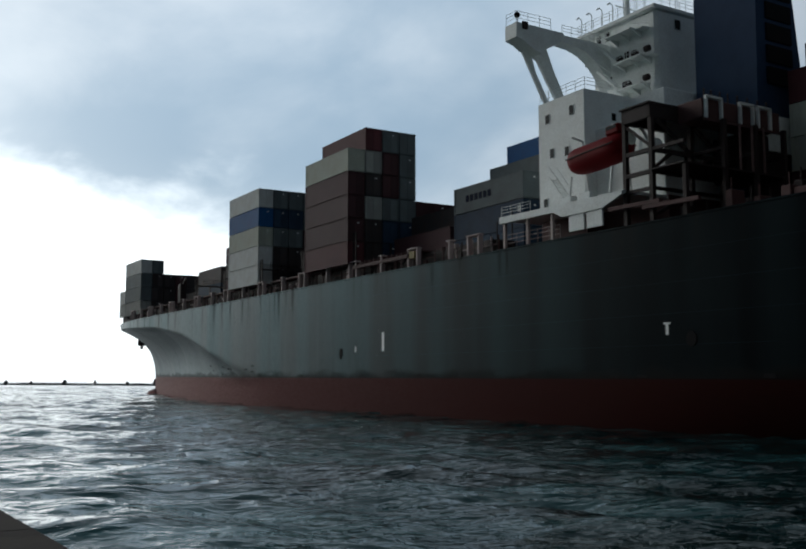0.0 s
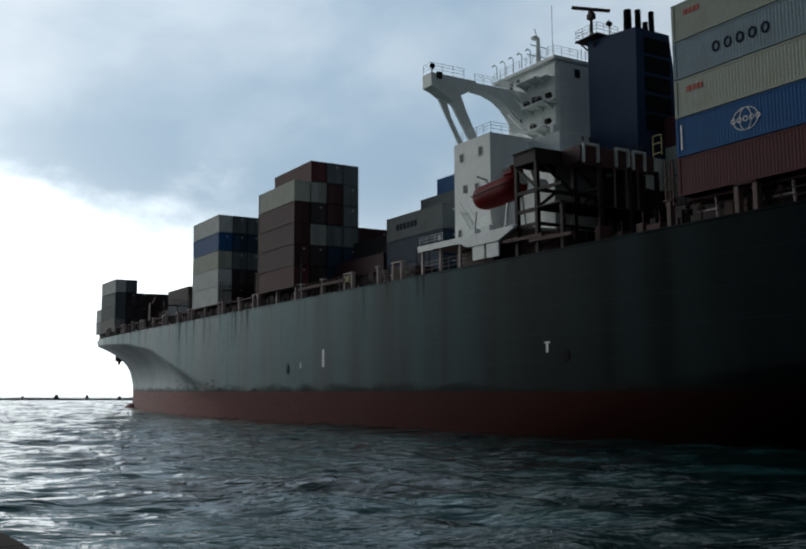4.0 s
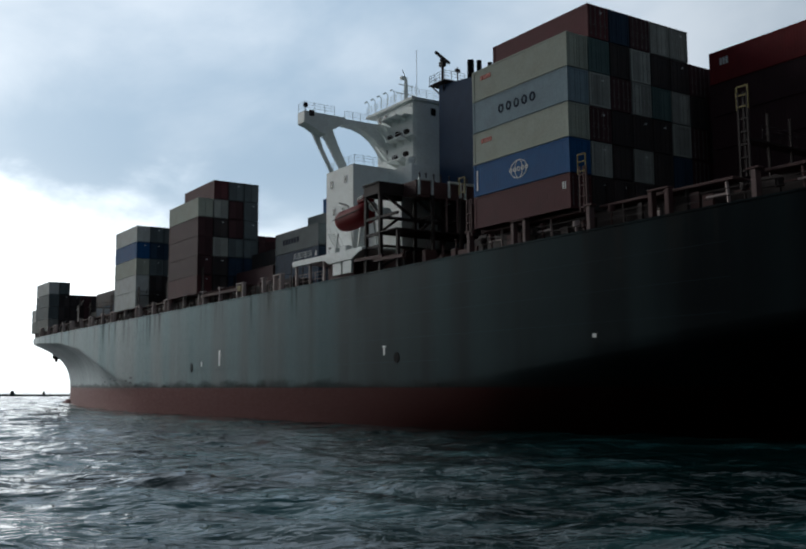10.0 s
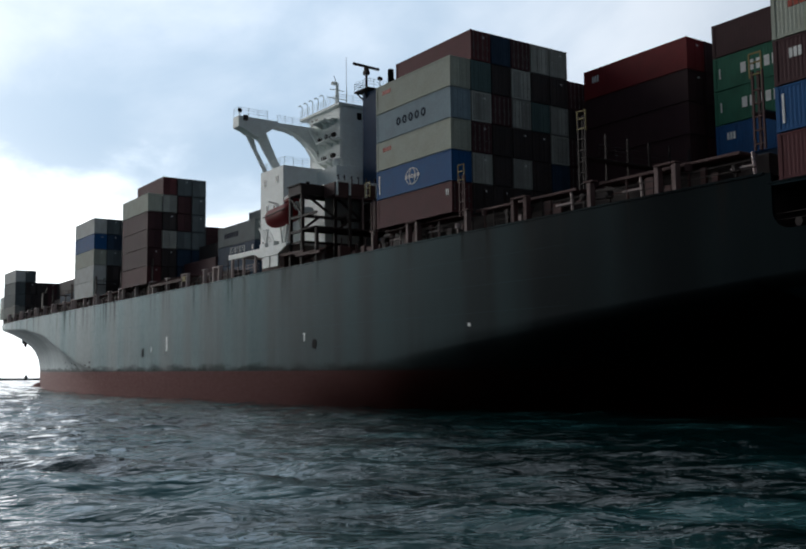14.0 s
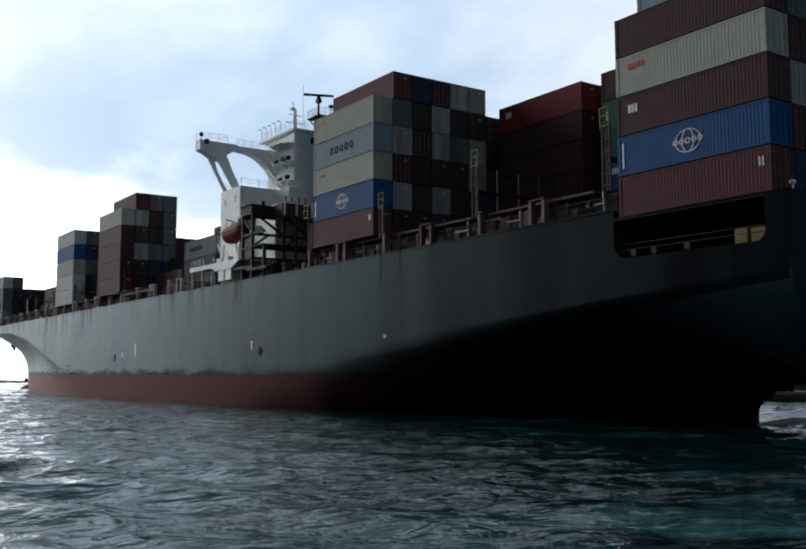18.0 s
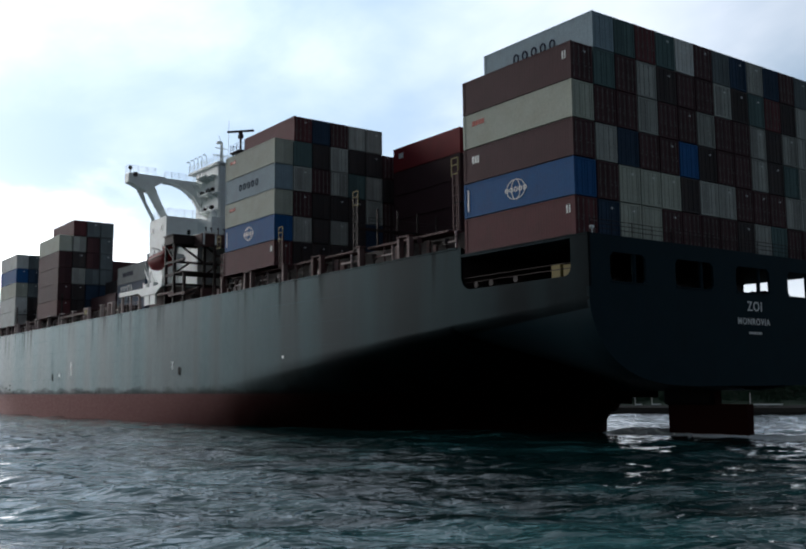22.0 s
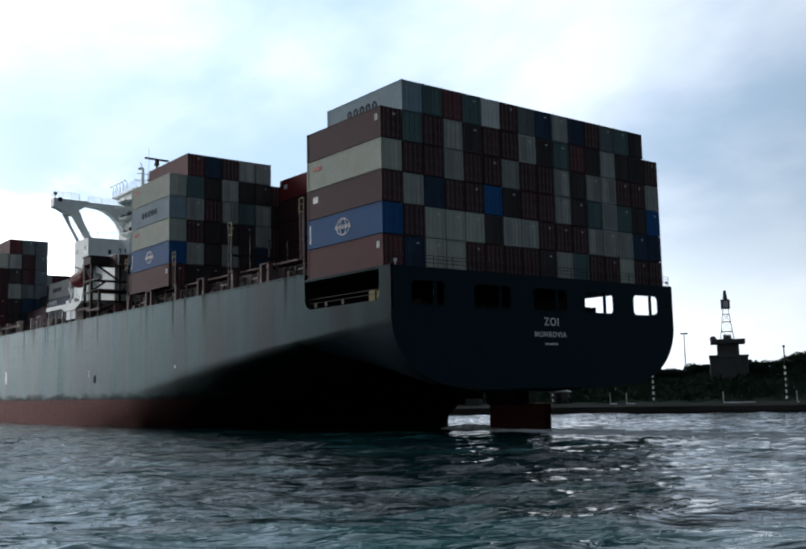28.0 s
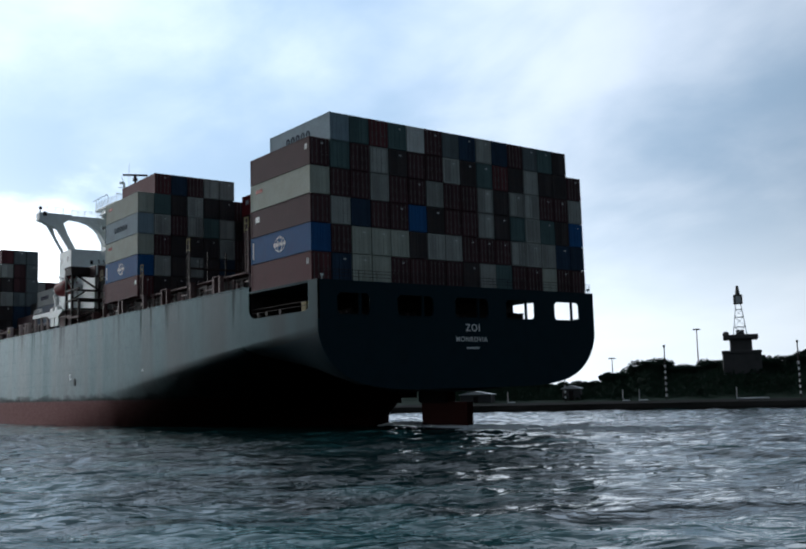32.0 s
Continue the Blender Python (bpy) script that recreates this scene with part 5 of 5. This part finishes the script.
def deck_gear():
    """Posts, coamings, lashing frames and pipes along the port side."""
    bm = B(); box(bm, px(2.2), px(36.9), 14.2, 57.5, DECK, 17.2, .05); part("hatch_coaming", bm, STEEL_DARK, ship)
    bm = B(); box(bm, px(2.2), px(36.9), 96, 236, DECK, 17.2, .05); part("hatch_coaming", bm, STEEL_DARK, ship)
    # hatch covers, bay by bay
    for y in (15.5, 30.1, 44.4, 107.6, 122.1, 136.6, 151.3, 165.9, 180.5, 195, 209.5):
        bm = B(); box(bm, px(1.0), px(38.1), y, y + 12.2, 17.2, 17.42, .04); part("hatch_cover", bm, STEEL_RED, ship)
    # container posts: pairs with a cap, pale on the port side
    ys = [20.9, 28.3, 35.8, 43.0, 50.9, 58.0] + [96.5, 101, 107.8, 115, 121.6, 129, 136.2, 143, 150.5, 158, 165, 172, 179.5, 187, 194, 201, 208, 215, 222]
    for k, y in enumerate(ys):
        b = half_breadth(y, DECK)
        big = k % 2 == 0
        for s in (-1, 1):
            x = s * (b - .45)
            fore = y > 94
            mat = STEEL_PALE if s < 0 and fore else STEEL_DUSKY if s < 0 and k % 5 != 2 else STEEL_RED
            wide, deep = (.9, .15) if fore else (.75, .2)
            for d in ((-wide, wide) if big else (-.3,)):
                bm = B(); box(bm, x - .26, x + .26, y + d - deep, y + d + deep, DECK, 17.36, .04); part("container_post", bm, mat, ship)
            bm = B(); box(bm, x - .32, x + .32, y - (wide + .2 if big else .75), y + (wide + .2 if big else .2), 17.36, 17.52, .04); part("post_cap", bm, mat if fore else STEEL_RED, ship)
    # dark side frames between the posts
    rng = random.Random(21)
    y = 14.5
    while y < 232:
        if not 58.5 < y < 93:
            b = half_breadth(y, DECK) - 1.1
            h = rng.uniform(.7, 1.6)
            bm = B()
            kind = rng.random()
            if kind < .45:
                box(bm, -b, -b + .25, y, y + rng.uniform(.3, .9), DECK, DECK + h, .03)
            elif kind < .75:
                beam(bm, (-b, y, DECK), (-b + .1, y + .2, 17.2), .16)
                beam(bm, (-b, y, DECK + .9), (-b, y + 1.8, DECK + .9), .12)
            else:
                bmesh.ops.create_cone(bm, cap_ends=True, segments=10, radius1=.28, radius2=.28, depth=.5, matrix=Matrix.Translation((-b, y, DECK + h)))
                bar(bm, (-b, y, DECK), (-b, y, DECK + h), .2)
            part("deck_fitting", bm, (STEEL_RED, STEEL_DARK, STEEL_PALE, STEEL_RED)[rng.randrange(4)], ship)
        y += rng.uniform(.9, 1.9)
    for z in (16.1, 16.6):
        bm = B(); bar(bm, (px(.7), 14, z), (px(.7), 57, z), .07); part("side_rail", bm, STEEL_DARK, ship)
        bm = B(); bar(bm, (px(.7), 94, z), (px(.7), 200, z), .07); part("side_rail", bm, STEEL_DARK, ship)
    # long accommodation ladder stowed along the rail
    bm = B(); box(bm, px(.15), px(.6), 108.5, 121.5, 16.55, 16.95, .03)
    for k in range(12):
        box(bm, px(.1), px(.65), 108.8 + k * 1.05, 108.95 + k * 1.05, 16.5, 17.3, .01)
    part("gangway", bm, STEEL_RED, ship, "dull red stowed accommodation ladder")
    bm = B(); box(bm, px(.2), px(.9), 107.4, 108.6, 16.4, 17.2, .05); part("gangway_winch", bm, YELLOW, ship)
    # lashing bridges between the bays
    for y, z1, w, mat in ((28.6, 22.6, 14.5, STEEL_DARK), (43.2, 20.6, 6, STEEL_RED), (13.5, 22.0, 13.5, STEEL_RED), (57.6, 20.4, 5, STEEL_RED), (121.2, 21.0, 6, STEEL_DARK), (136, 20.4, 30, STEEL_DARK), (150.4, 20.8, 12, STEEL_DARK), (166, 20.6, 30, STEEL_DARK), (180, 20.4, 30, STEEL_DARK)):
        for x in np.arange(.4, w, 2.44):
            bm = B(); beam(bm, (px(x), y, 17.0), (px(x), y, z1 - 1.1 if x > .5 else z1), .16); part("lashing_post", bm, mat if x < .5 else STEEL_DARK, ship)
        if w > 10:
            bm = B(); box(bm, px(.3), px(w), y - .5, y + .5, 19.3, 19.42); part("lashing_walkway", bm, STEEL_DARK, ship)
            railing(ship, [(px(1.5), y - .5, 19.42), (px(w), y - .5, 19.42)], 1.0, 1.8, STEEL_DARK)
        # ladder cage at the port end
        for d in (-.35, .35):
            bm = B(); beam(bm, (px(.3), y + d, 17.0), (px(.3), y + d, z1), .13); part("ladder_rail", bm, mat, ship)
        for k in range(int((z1 - 17.2) / .85)):
            bm = B(); beam(bm, (px(.3), y - .35, 17.4 + k * .85), (px(.3), y + .35, 17.4 + k * .85), .1); part("ladder_rung", bm, mat, ship)
    for y, z in ((28.6, 21.6), (43.3, 20.2), (13.6, 21.8), (58.6, 21.2)):
        for d in (-.42, .42):
            bm = B(); beam(bm, (px(.28), y + d, z - .2), (px(.28), y + d, z + 1.35), .09); part("cage_post", bm, YELLOW, ship)
        for k in (0, .75, 1.35):
            bm = B(); beam(bm, (px(.28), y - .42, z + k), (px(.28), y + .42, z + k), .09); part("cage_bar", bm, YELLOW, ship)
    # fore deck: mast and crane post
    bm = B(); bar(bm, (0, 243, DECK), (0, 243, 26), .5, 10); beam(bm, (-1.5, 243, 23.5), (1.5, 243, 23.5), .2); part("foremast", bm, STEEL_DARK, ship)
    bm = B(); box(bm, px(.9), px(1.9), 190.5, 192, 17.2, 20.6, .08); beam(bm, (px(1.4), 191, 20.4), (px(1.4), 188.8, 21.6), .3); bar(bm, (px(1.4), 192, 20), (px(1.4), 192, 22.5), .12); part("deck_crane", bm, STEEL_DARK, ship)


deck_gear()

# ---- containers ----
CW, CL, CH = 2.30, 12.19, 2.80
PITCH, TIER = 2.45, 2.87


def container_meshes():
    """Shared shapes: corrugated box, door leaf, locking rod, brand bars."""
    bm = B()
    w = CW / 2
    # corrugated long sides
    n, d = 43, .011
    for s in (-1, 1):
        pts = []
        p = (CL - .5) / n
        for i in range(n):
            a = .25 + i * p
            pts += [(a, 0), (a + p * .3, 0), (a + p * .5, d), (a + p * .8, d)]
        pts.append((CL - .25, 0))
        lo = [bm.verts.new((s * (w - .03 - o), y, .18)) for y, o in pts]
        hi = [bm.verts.new((s * (w - .03 - o), y, CH - .12)) for y, o in pts]
        for i in range(len(pts) - 1):
            bm.faces.new((lo[i], lo[i + 1], hi[i + 1], hi[i]))
    # frame: corner posts, rails, ends, roof
    for s in (-1, 1):
        for y in (0, CL - .26):
            box(bm, s * w - (.16 if s > 0 else 0), s * w + (.16 if s < 0 else 0), y, y + .26, 0, CH)
        box(bm, s * w - (.1 if s > 0 else -.005), s * w + (.1 if s < 0 else -.005), .26, CL - .26, .02, .19)
        box(bm, s * w - (.1 if s > 0 else -.005), s * w + (.1 if s < 0 else -.005), .26, CL - .26, CH - .13, CH - .005)
        for y in (-.006, CL - .17):
            for z in (-.0, CH - .12):
                box(bm, s * w - (.17 if s > 0 else .006), s * w + (.17 if s < 0 else .006), y, y + .176, z, z + .12)
    box(bm, -w + .1, w - .1, .12, CL - .12, CH - .09, CH - .03)
    box(bm, -w + .1, w - .1, CL - .2, CL - .06, .02, CH - .1)
    box(bm, -w + .12, w - .12, .02, .16, .02, .14)
    box(bm, -w + .12, w - .12, .02, .16, CH - .14, CH - .01)
    box(bm, -w + .1, w - .1, .2, .3, .1, CH - .1)
    body = bm
    door = B()
    wd = w - .18
    pts = []
    for i in range(5):
        a = i / 5 * wd
        pts += [(a, 0), (a + wd * .11, 0), (a + wd * .14, .03), (a + wd * .19, .03)]
    box(door, .015, wd, .05, .09, .16, CH - .16)
    for z in (.16, .85, 1.5, 2.15, CH - .32):
        box(door, .02, wd, .035, .06, z, z + .12)
    rod = B()
    bar(rod, (0, .0, .12), (0, .0, CH - .12), .055, 6)
    for z in (.3, 1.35, 2.4):
        box(rod, -.07, .07, -.02, .05, z, z + .1)
    box(rod, -.02, .22, -.035, .0, 1.1, 1.16)
    return body, door, rod


_body, _door, _rod = container_meshes()
BODY, DOORS = {}, {}
base_body, base_door = mesh("container", _body, WHITE), mesh("door", _door, WHITE)
DULL_ROD = material("dull_rod", (0.17, 0.16, 0.15), .7)
base_rod = mesh("locking_rod", _rod, DULL_ROD)
RODS = {}
for key, m in PALETTE.items():
    BODY[key] = base_body.copy()
    BODY[key].materials[0] = m
    DOORS[key] = base_door.copy()
    DOORS[key].materials[0] = m
    RODS[key] = base_rod.copy()
    RODS[key].materials[0] = DULL_ROD if key in "RNV" else m
_lab = B()
box(_lab, .22, .46, .02, .036, CH - .62, CH - .47)
LABEL = mesh("data_plate", _lab, MARK)
dice = random.Random(77)


def container(key, col, y, z, doors=2, group="containers on the deck", marks=None, shift=0.0):
    """One 40-foot box; col is its row from the port side, starting at 0. doors: 0 none, 1 leaves, 2 with rods."""
    ob = new("container", BODY[key])
    tagged(ob, f"{COLOUR_WORDS[key]} corrugated steel 40-foot shipping container", "container", group)
    AFLOAT.append((ob, pose(px(col * PITCH + 1.22 + shift), y, z)))
    if doors:
        for s in (-1, 1):
            d = new("door", DOORS[key])
            d.parent = ob
            d.matrix_local = Matrix() if s > 0 else pose(0, 0, 0) @ Matrix.Diagonal((-1, 1, 1, 1))
            if doors > 1:
                for f in (.28, .8):
                    r = new("locking_rod", RODS[key])
                    r.parent = d
                    r.location = (f, .02, 0)
    if doors and dice.random() < .45:
        p = new("data_plate", LABEL)
        p.parent = ob
    if marks:
        marks(ob)
    return ob


def side_marks(colour, spans, z0, z1, x=-CW / 2 - .004):
    """Plain blocks on the port side: spans along the box, heights z0 to z1."""
    def put(ob):
        for a, b in spans:
            bm = B(); box(bm, x, x + .05, a, b, z0, z1, .005)
            part("side_mark", bm, colour, ob)
    return put


def ring(name, ob, y, z, ry, rz, w, colour):
    """A flat oval ring, w wide, painted on a box's port side."""
    bm = B()
    n, x0, x1 = 24, -CW / 2 - .008, -CW / 2 + .03
    loops = []
    for x, d in ((x0, 0), (x1, 0), (x1, w), (x0, w)):
        loops.append([bm.verts.new((x, y + (ry - d) * math.cos(k * 2 * math.pi / n), z + (rz - d) * math.sin(k * 2 * math.pi / n))) for k in range(n)])
    for a, b in zip(loops, loops[1:] + loops[:1]):
        for k in range(n):
            bm.faces.new((a[k], a[(k + 1) % n], b[(k + 1) % n], b[k]))
    return part(name, bm, colour, ob)


def ring_mark(ob):
    """A white globe with a belt of five round shapes."""
    for ry in (1.05, .5):
        ring("round_mark", ob, 6.1, 1.42, ry, .80, .06, MARK)
    for k in range(5):
        ring("side_mark", ob, 5.1 + k * .5, 1.42, .2, .2, .075, MARK)
    bm = B(); box(bm, -CW / 2 - .012, -CW / 2 + .04, 11.6, 11.75, .5, 2.3); part("side_mark", bm, MARK, ob)


DARK_MARK = material("dark_blue_lettering", (0.012, 0.018, 0.04), .8, spec=.1)
RED_MARK = material("red_lettering", (0.45, 0.06, 0.03), .6)


def five(ob):
    """Five round dark shapes in a row."""
    for k in range(5):
        ring("side_mark", ob, 4.2 + k * 1.02, 1.42, .33, .40, .14, DARK_MARK)


red_word = side_marks(RED_MARK, [(9.6 + k * .38, 9.9 + k * .38) for k in range(4)], 1.75, 2.15)
white_word = side_marks(MARK, [(10.3 + k * .3, 10.52 + k * .3) for k in range(3)], 1.5, 2.1)
corner_marks = side_marks(MARK, [(.5, .62), (.75, .87)], 1.6, 2.2)
six = side_marks(MARK, [(6.2 + k * .72, 6.68 + k * .72) for k in range(5)] + [(11.5, 11.62)], 1.0, 1.85)
six_dark = side_marks(DARK_MARK, [(5.4 + k * .8, 5.95 + k * .8) for k in range(6)], 1.1, 1.8)


REST = []


def bay(y, z, rows, doors, first=0, marks=None, keep=99, shift=0.0):
    """A bay of boxes, rows of letters from the lowest tier up; '.' is an empty place. Rows from keep inboard are stowed as one."""
    for t, row in enumerate(rows):
        for c, key in enumerate(row):
            col = c + first
            if key == ".":
                continue
            if col >= keep:
                REST.append((key, col, y, z + t * TIER, shift))
            else:
                container(key, col, y, z + t * TIER, doors, marks=(marks or {}).get((t, col)), shift=shift)


# stern bay over the mooring deck
bay(0.0, 14.86, ["RKCCNNNNDGTNNCNN", "BNCCCDGGNNNGGGKK", "NGKNNBDNNGDTGTDB", "CNNGNNGNNGDGGNNG", "NTNGDNNGDTRDGDDN", ".PTRTWNSKGKNSTD."], 2,
    marks={(1, 0): ring_mark, (2, 0): white_word, (3, 0): red_word, (5, 1): five, (0, 0): corner_marks, (4, 0): corner_marks})
# bays ahead of it, port rows empty
bay(15.3, 17.75, ["KEEENRNGNR", "BNREGNDNRG", "ERGNDNGTNN", "ENGDNNRGNN", "NNRGNTDNGR"], 1, 6, marks={(2, 6): six, (3, 6): six, (1, 6): white_word}, keep=8)
bay(30.1, 17.75, ["NNRDGNRNNG", "NRGNDNGTNN", "NNGDNNRGNN", "NNRGNTDNGR", "VNNGNRDNGN"], 1, 6, marks={(4, 6): white_word}, keep=8)
# bay abaft the funnel
bay(44.4, 17.5, ["RDDDDKNGNDRNGNND", "BGDGDKNRNGDNRNGN", "CNDDDGNDNRGNTNNR", "PGNGTGDNGNRNDNGN", "CTDGDDNNRGNDNTNN", ".RKNGG.........."], 2,
    marks={(1, 0): ring_mark, (2, 0): red_word, (3, 0): five, (4, 0): red_word, (0, 0): corner_marks}, keep=7)
# short bay close abaft the funnel
bay(59.1, 17.75, ["NDNGNRN", "CGNDNGN", "CNGRNDN", "RGNNDGN", ".GDN..."], 0, 6, keep=8)
# forward of the bridge
bay(94.6, 15.6, ["..KKDNGNRNDNGNKN", "..KDKKNDNGRNNDGN", "..SKDNRNDNGNKNNG", "....SDNDNGRDDNNN", ".....BKNDRNGNDNN"], 1, keep=7, marks={(2, 2): six_dark, (1, 2): corner_marks})
bay(107.6, 17.45, ["..NDNGNRNDNGNKND", "...DNNGDNRNNDGNN"], 1, keep=7)
bay(122.1, 17.25, ["RDKDKGNDNRNDGNDN", "NDKKGGTNDNRGNDNN", "NGSSNNNDRN......", "NDNS............", "CGNS............", ".RSS............"], 1, keep=7, shift=-.3)
bay(136.6, 17.45, ["...NDNGNRNDNGNKN", "....NDNGNDNRNNDG"], 1, keep=6)
bay(151.3, 17.3, ["WDDNDNKNDNRNGNDN", "WDDNNDDNDRNNDGNN", "CSSNNDNRNDGNDNNN", "BKKSNDNNRNGDNNDN", "WSSSNNDGNNRDNGNN"], 1, keep=6)
bay(165.9, 17.45, ["..NDNDNRNDNGNKN.", "..DDNKDNRNNDGNN.", "..NDNNDNRNNNDGN."], 1, keep=4)
bay(180.5, 17.45, ["..KNDNNNRNDNGNK.", "..DNKNDDNRNNDG.."], 1, keep=4)
bay(195.0, 17.45, ["...DNNNRNDNGNK.."], 1, keep=4)
bay(217.6, 16.65, ["GDDNDNGNRNDNGNKG", "SDDNDDNGDNRNNDNN", "SDDNDNGNRNDNGNKN", "WS.............."], 1, keep=4, shift=.9)
bay(223.6, 16.75, ["GNDNDNGNRNDNGNNG", "WKNDDNGDNRNNDNGN"], 0, keep=3, shift=1.3)


def stowed():
    """All boxes farther in, which show only an edge or a top."""
    bm = B()
    keys = list(PALETTE)
    for key, col, y, z, dx in REST:
        n0 = len(bm.faces)
        x = px(col * PITCH + 1.22 + dx)
        box(bm, x - CW / 2, x + CW / 2, y + .02, y + CL - .02, z, z + CH)
        bm.faces.ensure_lookup_table()
        for f in bm.faces[n0:]:
            f.material_index = keys.index(key)
    ob = tagged(new("stowed_containers", mesh("stowed_containers", bm, [PALETTE[k] for k in keys])), "tight rows of mixed steel containers farther inboard", "containers", kind="stuff")
    AFLOAT.append((ob, Matrix()))


stowed()


# wash behind the rudder and at the stem
def wash():
    rng = random.Random(31)
    def trail():
        y = 12.5 - 40 * rng.random() ** 2.0
        return rng.gauss(0, .8 + .07 * (12.5 - y)), y
    for name, n, fx in (("propeller_wash", 620, trail), ("bow_wave", 90, lambda: (0, 268 - abs(rng.gauss(0, 14))))):
        bm = B()
        for _ in range(n):
            x, y = fx()
            if name == "bow_wave":
                x = -half_breadth(min(y, 268.5), 0) - .2 - abs(rng.gauss(0, .5))
            l, w = rng.uniform(.4, 2.2), rng.uniform(.05, .2)
            a = rng.gauss(0, .5)
            vs = []
            k = 9
            for i in range(k):
                th = 2 * math.pi * i / k
                q = rng.uniform(.6, 1.2)
                dx, dy = math.cos(th) * w * q, math.sin(th) * l * q
                vs.append((x + dx * math.cos(a) - dy * math.sin(a), y + dx * math.sin(a) + dy * math.cos(a)))
            zz = -0.012 * x + rng.uniform(.02, .12) - 0.226 - .003 * y
            lo = [bm.verts.new((p[0], p[1], zz)) for p in vs]
            c = bm.verts.new((x, y, zz + .14 + (.35 * rng.random() if 7.6 < y < 13 else 0)))
            for i in range(k):
                bm.faces.new((lo[i], lo[(i + 1) % k], c))
        ob = tagged(new(name, mesh(name, bm, FOAM)), "broken white foam on the water beside the ship", "foam", kind="stuff")
        AFLOAT.append((ob, Matrix()))


wash()


def motions():
    for ob, m in AFLOAT:
        walk(ob, [(t, s @ m) for t, s in SHIP_ROWS])
    # the radar turns steadily
    turns = [(k * 0.25, Matrix.Translation(scanner.location) @ Matrix.Rotation(radians(187.7 + k * -35.4), 4, "Z")) for k in range(int(32 / 0.25) + 1)]
    walk(scanner, turns + ([(32.0, turns[-1][1])] if turns[-1][0] < 32 else []))
    # the chop drifts past the quay
    walk(sea, [(0, pose(0, 0, 0)), (16, pose(-9, 7, 0)), (32, pose(-18, 14, 0))])


motions()
